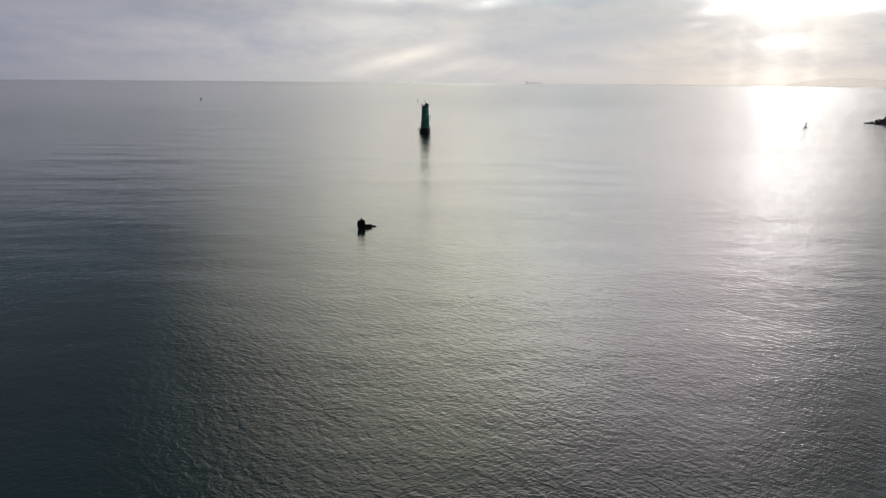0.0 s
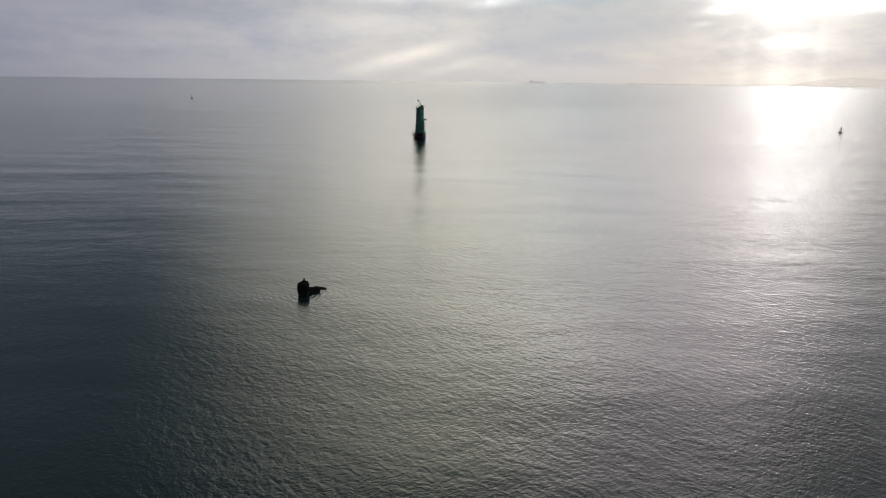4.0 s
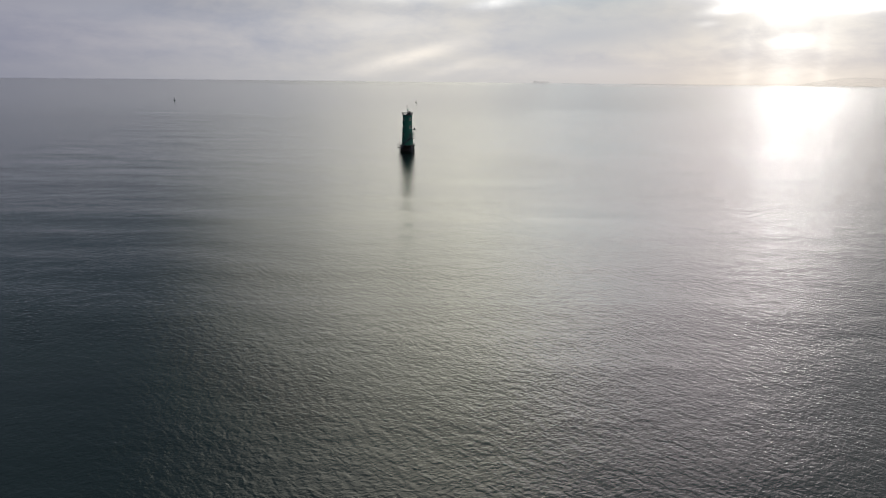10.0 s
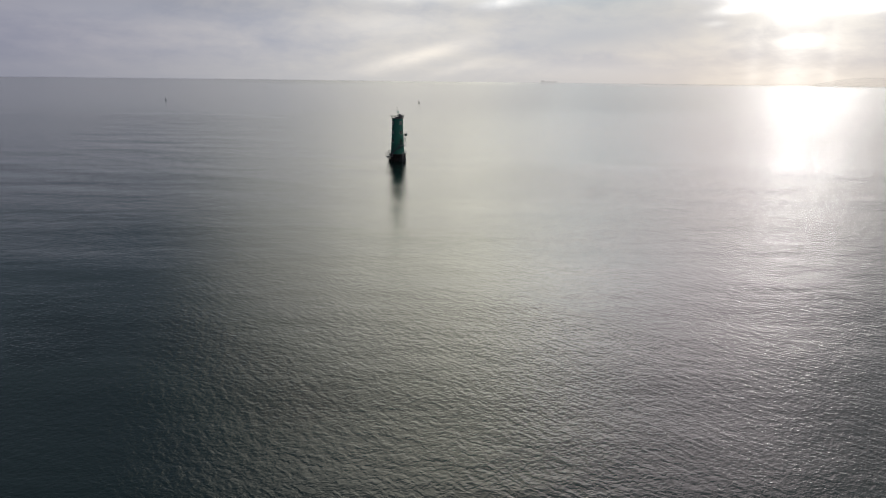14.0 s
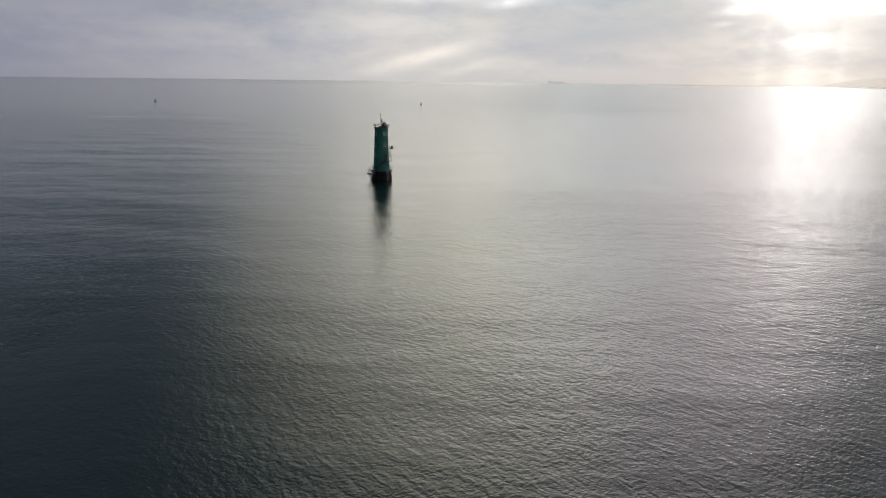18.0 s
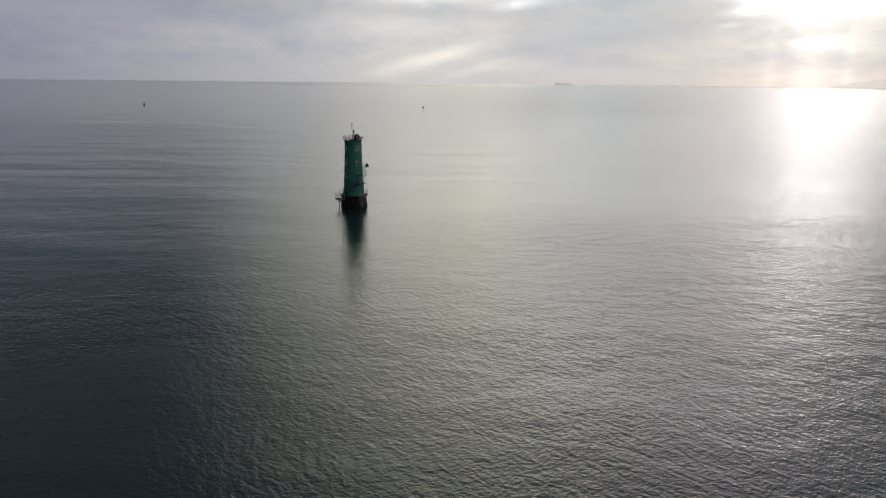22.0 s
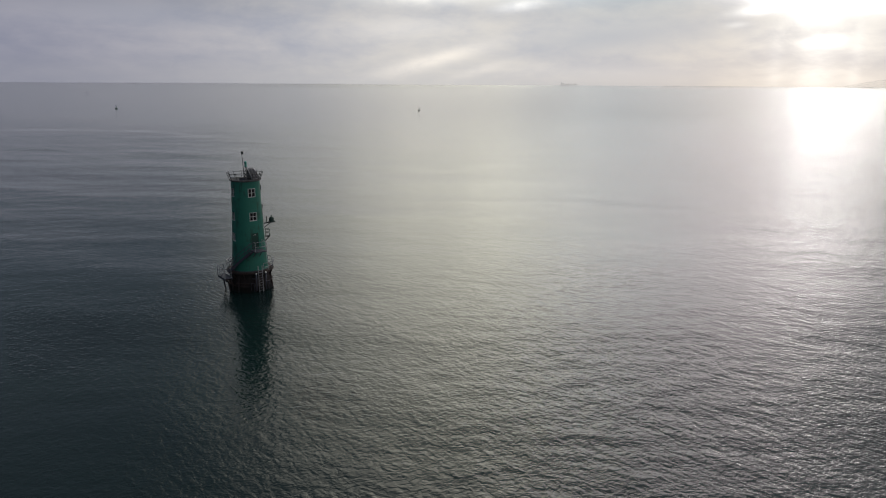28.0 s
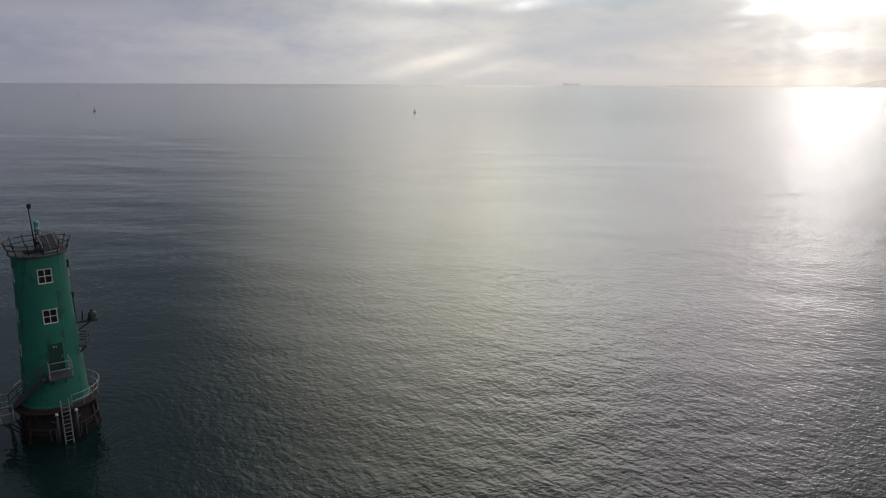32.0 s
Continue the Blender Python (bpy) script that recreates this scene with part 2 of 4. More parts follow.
def sea_water():
    mat = bpy.data.materials.new("sea_water")
    mat.use_nodes = True
    k = Nodes(mat.node_tree)
    at = k.add("ShaderNodeTexCoord").outputs["Object"]
    split = k.add("ShaderNodeSeparateXYZ")
    k.put(split.inputs[0], at)
    x, y, _ = split.outputs
    # cat's paws and slicks
    paws = k.noise(k.mapped(at, rot=(0, 0, 0.25), scale=(0.35, 1.0, 1.0)), 0.013, 4.0, 0.6, 0.5)
    wind = k.span(paws, 0.30, 0.70, 0.70, 1.15)
    # calmer water on the landward side
    lee = k.math("SUBTRACT", x, k.math("MULTIPLY", k.math("ADD", y, 120.0), 0.33))
    wind = k.math("MULTIPLY", wind, k.span(lee, -28.0, 4.0, 0.6, 1.0))
    # rougher water outside the bay
    wind = k.math("MULTIPLY", wind, k.span(y, -240.0, -90.0, 0.74, 0.84))
    # a long smooth slick off the tower
    bend = k.math("SMOOTH_MAX", k.math("ADD", x, 92.0), 0.0, 30.0)
    off = k.math("DIVIDE", k.math("SUBTRACT", y, k.math("SUBTRACT", 272.0, k.math("MULTIPLY", bend, 0.95))), 8.0)
    slick = k.math("POWER", 2.71828, k.math("MULTIPLY", k.math("MULTIPLY", off, off), -1.0))
    slick = k.math("MULTIPLY", slick, k.math("MULTIPLY", k.span(x, -60.0, -10.0, 1.0, 0.0), k.span(k.noise(at, 0.06, 3.0), 0.35, 0.6, 0.2, 1.0)))
    wind = k.math("MULTIPLY", wind, k.math("SUBTRACT", 1.0, k.math("MULTIPLY", slick, 0.35)))
    # a gust roughens the water off the tower
    gx, gy = k.math("DIVIDE", k.math("SUBTRACT", x, 34.0), 20.0), k.math("DIVIDE", k.math("ADD", y, 32.0), 55.0)
    gust = k.math("POWER", 2.71828, k.math("MULTIPLY", k.math("ADD", k.math("MULTIPLY", gx, gx), k.math("MULTIPLY", gy, gy)), -1.0))
    wind = k.math("MULTIPLY", wind, k.math("MULTIPLY_ADD", gust, 0.3, 1.0))
    # wind waves: true slopes of three sizes of wave, taken over a short step
    broad = k.math("MULTIPLY", k.span(lee, -10.0, 70.0, WAVES[0], WAVES[0] * 1.3), k.math("MULTIPLY_ADD", gust, 1.6, 1.0))

    def surface(p):
        wide = k.noise(k.mapped(p, rot=(0, 0, 0.2), scale=(0.8, 1.0, 1.0)), 0.42, 2.0, 0.5)
        chop = k.noise(k.mapped(k.mapped(p, rot=(0, 0, 1.0)), scale=(0.6, 1.1, 1.0)), 1.55, 2.0, 0.55, 0.4)
        ripple = k.noise(k.mapped(k.mapped(p, rot=(0, 0, -0.3)), scale=(0.75, 1.1, 1.0)), 3.2, 2.0, 0.6, 0.5)
        h = k.math("MULTIPLY_ADD", wide, broad, k.math("MULTIPLY", chop, WAVES[1]))
        return k.math("MULTIPLY_ADD", ripple, WAVES[2], h), wide, chop

    open_bay = k.span(y, -260.0, 220.0)
    # glassy water in the slick and towards the sun; a ruffled line along the rest of the horizon
    bearing = k.math("DIVIDE", x, k.math("MAXIMUM", y, 100.0))
    far_sea = k.math("ADD", k.span(bearing, 0.30, 0.50, 0.0, -0.5), k.math("MULTIPLY", k.span(bearing, -0.2, 0.0), k.span(bearing, 0.25, 0.35, 0.35, 0.0)))
    calm = k.math("MULTIPLY", k.math("MULTIPLY_ADD", slick, -0.2, 1.0), k.math("MULTIPLY_ADD", k.span(y, 2200.0, 3300.0), far_sea, 1.0))
    carried = k.math("MULTIPLY", wind, k.span(y, 60.0, 500.0, 1.0, 0.5))
    step = 0.04
    here, wide, chop = surface(at)
    slope = []
    for ex, ey in ((step, 0.0), (0.0, step)):
        there = surface(k.mapped(at, loc=(ex, ey, 0)))[0]
        slope.append(k.math("MULTIPLY", k.math("DIVIDE", k.math("SUBTRACT", here, there), step), carried))
    tilt = k.add("ShaderNodeCombineXYZ")
    k.put(tilt.inputs[0], slope[0]), k.put(tilt.inputs[1], slope[1])
    lean = k.add("ShaderNodeVectorMath")
    lean.operation = "ADD"
    k.put(lean.inputs[0], k.add("ShaderNodeNewGeometry").outputs["Normal"]), k.put(lean.inputs[1], tilt.outputs[0])
    unit = k.add("ShaderNodeVectorMath")
    unit.operation = "NORMALIZE"
    k.put(unit.inputs[0], lean.outputs[0])
    # low swell in long lines
    swell = k.noise(k.mapped(k.mapped(at, rot=(0, 0, 0.08)), scale=(0.28, 1.0, 1.0)), 0.15, 2.0, 0.5, 0.2)
    h = k.math("MULTIPLY", k.math("SUBTRACT", swell, 0.5), 0.055)
    patchy = k.noise(at, 0.22, 2.0)
    # rings thrown back by the stump and by the tower
    for cx, cy, reach, high in ((ROCK_AT[0], ROCK_AT[1], 4.5, 0.014), (0.0, 0.0, 6.0, 0.012)):
        dx, dy = k.math("SUBTRACT", x, cx), k.math("SUBTRACT", y, cy)
        d = k.math("SQRT", k.math("ADD", k.math("MULTIPLY", dx, dx), k.math("MULTIPLY", dy, dy)))
        wob = k.math("ADD", k.math("ADD", d, k.math("MULTIPLY", wide, 1.6)), k.math("MULTIPLY", chop, 0.5))
        ring = k.math("MULTIPLY", k.math("SINE", k.math("MULTIPLY", wob, 10.0)), high)
        ring = k.math("MULTIPLY", ring, k.math("POWER", 2.71828, k.math("DIVIDE", d, -reach)))
        h = k.math("ADD", h, k.math("MULTIPLY", ring, k.span(patchy, 0.36, 0.56)))
    n = k.add("ShaderNodeBump")
    n.inputs["Distance"].default_value = 1.0
    k.put(n.inputs["Height"], h)
    k.put(n.inputs["Normal"], unit.outputs[0])
    b = k.add("ShaderNodeBsdfPrincipled")
    silt = k.noise(at, 0.02, 3.0)
    k.put(b.inputs["Base Color"], k.mix(silt, rgb(0.006, 0.0175, 0.0185), rgb(0.008, 0.021, 0.0185)))
    # out on the open bay the waves are too fine and far to tell apart
    k.put(b.inputs["Roughness"], k.math("MULTIPLY", k.math("MULTIPLY_ADD", open_bay, FINE[1] - FINE[0], FINE[0]), calm))
    b.inputs["IOR"].default_value = 1.333
    k.put(b.inputs["Normal"], n.outputs[0])
    k.put(k.add("ShaderNodeOutputMaterial").inputs[0], b.outputs[0])
    return mat


WAVES = (0.085, 0.085, 0.062)
FINE = (0.045, 0.135)
SEA = sea_water()
GREEN = plain("green_paint", (0.012, 0.150, 0.105), 0.58, 0, (0.012, 0.080, 0.055), 1.2, 0.45, 0.004, 30.0, 0.55)
DOOR_GREEN = plain("dark_green_paint", (0.008, 0.05, 0.035), 0.55, 0, (0.02, 0.025, 0.02), 2.5, 0.35)
RUST = plain("rusted_steel", (0.032, 0.016, 0.013), 0.85, 0.0, (0.016, 0.012, 0.012), 2.0, 0.55, 0.015, 18.0, 0.4)
WEED = plain("weedy_concrete", (0.018, 0.011, 0.010), 0.9, 0.0, (0.007, 0.006, 0.006), 1.6, 0.6, 0.02, 14.0, 0.5)
GALV = plain("galvanised_steel", (0.34, 0.34, 0.36), 0.5, 0.35, (0.12, 0.08, 0.06), 5.0, 0.3)
STEEL_BLUE = plain("blue_grey_steel", (0.062, 0.064, 0.085), 0.6, 0.2, (0.07, 0.045, 0.035), 3.0, 0.3)
DARK_STEEL = plain("dark_steel", (0.035, 0.04, 0.04), 0.6, 0.4, (0.05, 0.03, 0.02), 4.0, 0.35)
WHITE_PAINT = plain("white_paint", (0.60, 0.60, 0.58), 0.5, 0, (0.35, 0.28, 0.2), 6.0, 0.25)
BRONZE = plain("dull_bronze", (0.025, 0.05, 0.042), 0.55, 0.5, (0.015, 0.03, 0.025), 5.0, 0.4)
ROOF = plain("weathered_felt", (0.085, 0.085, 0.085), 0.9, 0, (0.05, 0.045, 0.04), 2.0, 0.4, 0.01)
SOLAR = plain("solar_cells", (0.012, 0.015, 0.022), 0.55, 0.0, None, 1, 0, 0.0)
LAMP_GREEN = plain("green_lens", (0.06, 0.30, 0.24), 0.2)
GLASS = glass("window_glass")
INSIDE = plain("dark_lining", (0.03, 0.026, 0.024), 0.9)
STONE = plain("wet_black_stone", (0.007, 0.006, 0.0055), 0.95, 0, (0.005, 0.006, 0.004), 2.5, 0.5, 0.03, 10.0, shine=0.2)
BOULDER = plain("dark_boulder_stone", (0.055, 0.048, 0.042), 0.9, 0, (0.025, 0.024, 0.02), 0.7, 0.5, 0.05, 4.0)
# distant buoys: paint thinned with transparency to stand in for haze
HAZE_BUOY_GREEN = veiled("buoy_paint_green", (0.03, 0.07, 0.06), 0.1)
HAZE_BUOY_DARK = veiled("buoy_paint_dark", (0.03, 0.03, 0.032), 0.12)
HAZE_BUOY_FAR = veiled("buoy_paint_far", (0.04, 0.045, 0.05), 0.35)
BUOY_RED = plain("buoy_paint_red", (0.10, 0.022, 0.02), 0.5, 0, (0.05, 0.03, 0.02), 3.0, 0.3)
# haze mixed into the materials of the far things, as a share of see-through
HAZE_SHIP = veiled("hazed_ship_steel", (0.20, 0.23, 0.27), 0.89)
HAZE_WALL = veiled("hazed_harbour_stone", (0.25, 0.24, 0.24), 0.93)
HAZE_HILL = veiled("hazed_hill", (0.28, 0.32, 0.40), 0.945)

# ---- shapes ----


def mesh_of(name, bm):
    me = bpy.data.meshes.new(name)
    bm.normal_update()
    bm.to_mesh(me)
    bm.free()
    return me


def part(name, bm, material, parent=None, label="", smooth=False):
    """Links a bmesh as one mesh object under a thing or a part."""
    me = mesh_of(name, bm)
    me.materials.append(material)
    if smooth:
        me.shade_smooth()
    ob = new(name, me)
    ob.parent = parent
    return tagged(ob, label)


def again(ob, m, parent):
    """One more piece on the same mesh."""
    o = new(ob.name.split(".")[0], ob.data)
    o.parent, o.matrix_basis = parent, m
    return o


def base(name, x, y, z, label, category, group="", kind=""):
    ob = new(name)
    ob.matrix_basis = pose(x, y, z)
    return tagged(ob, label, category, group, kind)


def pol(az, r, z):
    a = radians(az)
    return Vector((r * math.sin(a), r * math.cos(a), z))


def box(bm, m, sx, sy, sz, bevel=0.0):
    made = bmesh.ops.create_cube(bm, size=1.0, matrix=m @ Matrix.Diagonal((sx, sy, sz, 1)))
    if bevel:
        edges = {e for v in made["verts"] for e in v.link_edges}
        bmesh.ops.bevel(bm, geom=list(edges), offset=bevel, segments=1, affect="EDGES")
    return bm


def rod(bm, a, b, r0, r1=None, seg=8):
    a, b = Vector(a), Vector(b)
    m = Matrix.Translation((a + b) / 2) @ (b - a).to_track_quat("Z", "Y").to_matrix().to_4x4()
    bmesh.ops.create_cone(bm, cap_ends=True, segments=seg, radius1=r0, radius2=r0 if r1 is None else r1, depth=(b - a).length, matrix=m)
    return bm


def tube(bm, points, r, seg=6, closed=False):
    """A bent pipe along points."""
    pts = [Vector(p) for p in points]
    rings = []
    n = len(pts)
    for i, p in enumerate(pts):
        ahead = pts[(i + 1) % n] if closed or i < n - 1 else p
        back = pts[i - 1] if closed or i > 0 else p
        q = (ahead - back).to_track_quat("Z", "Y")
        rings.append([bm.verts.new(p + q @ Vector((r * math.cos(t), r * math.sin(t), 0))) for t in (2 * math.pi * j / seg for j in range(seg))])
    for i in range(n if closed else n - 1):
        a, b = rings[i], rings[(i + 1) % n]
        for j in range(seg):
            bm.faces.new((a[j], a[(j + 1) % seg], b[(j + 1) % seg], b[j]))
    if not closed:
        bm.faces.new(rings[0][::-1]), bm.faces.new(rings[-1])
    return bm


def lathe(bm, profile, seg=48, start=0.0, sweep=360.0):
    """Turns (radius, height) pairs round the upright axis."""
    full = sweep >= 360
    rows = []
    for i in range(seg if full else seg + 1):
        az = start + sweep * i / seg
        rows.append([bm.verts.new(pol(az, r, z)) for r, z in profile])
    for i in range(seg):
        a, b = rows[i], rows[(i + 1) % len(rows)]
        for j in range(len(profile) - 1):
            bm.faces.new((a[j], a[j + 1], b[j + 1], b[j]))
    return bm


def arc(az0, az1, r, z, step=6.0):
    n = max(2, int(abs(az1 - az0) / step))
    return [pol(az0 + (az1 - az0) * i / n, r, z) for i in range(n + 1)]


def facing(az, r, z):
    """A frame on the wall: x along the wall, y inwards, z up."""
    p = pol(az, r, z)
    return pose(p.x, p.y, p.z, 0, 0, 180 - az)


# ---- the sea ----


def spaced(lo, hi, fine, reach, far):
    """Even steps from lo to hi, then ever longer ones out to lo - reach and hi + reach."""
    inner = list(np.arange(lo, hi + fine / 2, fine))
    out, step, d = [], fine, 0.0
    while d < reach:
        step *= far
        d += step
        out.append(min(d, reach))
    return np.array([lo - d for d in out[::-1]] + inner + [inner[-1] + d for d in out])


def build_sea():
    xs, ys = spaced(-115, 130, 0.9, 4585, 1.12), spaced(-345, 240, 0.9, 4310, 1.12)
    gx, gy = np.meshgrid(xs, ys)
    cx, cy = 0.0, -150.0
    dx, dy = gx - cx, gy - cy
    big, flat = np.maximum(np.abs(dx), np.abs(dy)), np.hypot(dx, dy) + 1e-9
    w = np.clip((big - 400) / 1200, 0, 1)
    shrink = 1 + w * (big / flat - 1)
    gx, gy = cx + dx * shrink, cy + dy * shrink
    r = np.hypot(gx - cx, gy - cy)
    # swell: many long, low waves, dying out where the sheet is too coarse to carry them
    gz = np.zeros_like(gx)
    rnd = np.random.RandomState(5)
    for i in range(26):
        length = 3.2 * 1.11 ** i
        heading = radians(196 + rnd.normal(0, 26))
        a = 0.0032 * length ** 0.9 * rnd.uniform(0.5, 1.2)
        gz += a * np.sin((gx * math.sin(heading) + gy * math.cos(heading)) * 2 * math.pi / length + rnd.uniform(0, 6.28))
    away = np.maximum(np.maximum(np.abs(gx - 7) - 122, 0), np.maximum(np.abs(gy + 52) - 292, 0))
    gz *= 0.22 * np.exp(-away / 25)
    # the far rim of the sheet lies where the earth's curve puts the horizon
    gz += 9.8 * (np.clip(r - 1800, 0, None) / 2900) ** 2
    ny, nx = gx.shape
    me = bpy.data.meshes.new("sea")
    idx = np.arange(nx * ny).reshape(ny, nx)
    quads = np.stack([idx[:-1, :-1], idx[:-1, 1:], idx[1:, 1:], idx[1:, :-1]], -1).reshape(-1, 4)
    me.vertices.add(nx * ny)
    me.vertices.foreach_set("co", np.stack([gx, gy, gz], -1).ravel().astype(np.float32))
    me.loops.add(quads.size)
    me.loops.foreach_set("vertex_index", quads.ravel().astype(np.int32))
    me.polygons.add(len(quads))
    me.polygons.foreach_set("loop_start", np.arange(0, quads.size, 4, dtype=np.int32))
    me.update(calc_edges=True)
    me.shade_smooth()
    me.materials.append(SEA)
    tagged(new("water", me), "rippled grey-green sea under a veiled low sun", "water", kind="structure")


build_sea()

# ---- the tower ----
DECK, GALLERY = 2.22, 12.0
R_FOOT, R_TOP = 1.93, 1.51
FACES = (149.3, 239.3, 329.3, 59.3)
UPPER, LOWER, THIRD = 10.70, 8.14, 5.9
WIN_W, WIN_H = 0.81, 0.93
DOOR_AZ, DOOR_W, LANDING = 148.5, 0.86, 4.62


def body_r(z):
    """The wall sweeps in more quickly near its foot."""
    return R_TOP + (R_FOOT - R_TOP) * ((GALLERY - min(z, GALLERY)) / (GALLERY - DECK)) ** 1.6


def openings():
    out = []
    for az in FACES:
        for z in (UPPER, LOWER):
            half = math.degrees(math.asin(WIN_W / 2 / body_r(z)))
            out.append((az, half, z - WIN_H / 2, z + WIN_H / 2))
    half = math.degrees(math.asin(WIN_W / 2 / body_r(THIRD)))
    out.append((238.0, half, THIRD - WIN_H / 2, THIRD + WIN_H / 2))
    half = math.degrees(math.asin(DOOR_W / 2 / body_r(5.4)))
    out.append((DOOR_AZ, half, LANDING, LANDING + 1.75))
    return out


def tower_wall(parent):
    holes = openings()
    azs = set(range(0, 360, 6))
    for az, half, _, _ in holes:
        azs = {a for a in azs if min(abs(a - az + half), abs(a - az - half)) > 2.5}
    for az, half, _, _ in holes:
        azs |= {round(az - half, 3), round(az + half, 3)}
    azs = sorted(azs)
    zs = sorted({DECK - 0.05, 2.5, 3.0, 3.5, 4.0, 7.2, 9.5, GALLERY - 0.02} | {h[2] for h in holes} | {h[3] for h in holes})
    bm = bmesh.new()

    def ring(inset):
        return [[bm.verts.new(pol(a, body_r(z) - inset, z)) for z in zs] for a in azs]

    outer, inner = ring(0.0), ring(0.22)

    def open_at(i, j):
        if not 0 <= j < len(zs) - 1:
            return False
        nxt = azs[(i + 1) % len(azs)] + (360 if i + 1 == len(azs) else 0)
        a, z = (azs[i] + nxt) / 2 % 360, (zs[j] + zs[j + 1]) / 2
        return any(abs((a - h[0] + 180) % 360 - 180) < h[1] and h[2] < z < h[3] for h in holes)

    n = len(azs)
    for i in range(n):
        k = (i + 1) % n
        for j in range(len(zs) - 1):
            if open_at(i, j):
                # reveals round the opening
                if not open_at(i - 1 if i else n - 1, j):
                    bm.faces.new((outer[i][j], inner[i][j], inner[i][j + 1], outer[i][j + 1]))
                if not open_at(k, j):
                    bm.faces.new((outer[k][j + 1], inner[k][j + 1], inner[k][j], outer[k][j]))
                if not open_at(i, j - 1):
                    bm.faces.new((outer[i][j], outer[k][j], inner[k][j], inner[i][j]))
                if not open_at(i, j + 1):
                    bm.faces.new((inner[i][j + 1], inner[k][j + 1], outer[k][j + 1], outer[i][j + 1]))
            else:
                bm.faces.new((outer[i][j], outer[i][j + 1], outer[k][j + 1], outer[k][j]))
                bm.faces.new((inner[k][j], inner[k][j + 1], inner[i][j + 1], inner[i][j]))
    return part("wall", bm, GREEN, parent, "green-painted tapering round wall with faded patches")


def window(parent, az, z):
    m = facing(az, body_r(z) - (0.07 if az < 200 else 0.15), z)
    w, h, t = WIN_W - 0.006, WIN_H - 0.006, 0.052
    fr = bmesh.new()
    for sx, sz, bx, bz in ((0, h / 2 - t / 2, w, t), (0, -h / 2 + t / 2, w, t), (-w / 2 + t / 2, 0, t, h - 2 * t), (w / 2 - t / 2, 0, t, h - 2 * t)):
        box(fr, m @ pose(sx, 0, sz), bx, 0.14, bz, 0.01)
    frame_ob = part("window", fr, WHITE_PAINT, parent, "white four-pane window with dark glass")
    bars = bmesh.new()
    box(bars, m @ pose(0, 0, 0), 0.045, 0.06, h - 2 * t)
    box(bars, m @ pose(-w / 4, 0, 0), w / 2 - t, 0.05, 0.045)
    box(bars, m @ pose(w / 4, 0, 0), w / 2 - t, 0.05, 0.045)
    part("glazing_bar", bars, WHITE_PAINT, frame_ob)
    sill = bmesh.new()
    box(sill, m @ pose(0, -0.075, -h / 2 + 0.02), w * 0.98, 0.05, 0.05, 0.01)
    part("sill", sill, WHITE_PAINT, frame_ob)
    pane = None
    pw, ph = w / 2 - t - 0.022, h / 2 - t - 0.022
    for sx in (-1, 1):
        for sz in (-1, 1):
            mm = m @ pose(sx * (pw / 2 + 0.022), 0.02, sz * (ph / 2 + 0.022))
            if pane is None:
                pane = part("pane", box(bmesh.new(), Matrix(), pw, 0.008, ph), GLASS, frame_ob)
                pane.matrix_basis = mm
            else:
                again(pane, mm, frame_ob)


def railing(parent, posts, rails, r_post=0.030, material=None, name="railing_post"):
    """Posts as (foot, head); rails as lists of points."""
    material = material or GALV
    for a, b in posts:
        part(name, rod(bmesh.new(), a, b, r_post, seg=6), material, parent)
    for pts in rails:
        part("rail", tube(bmesh.new(), pts, 0.028), material, parent, smooth=True)


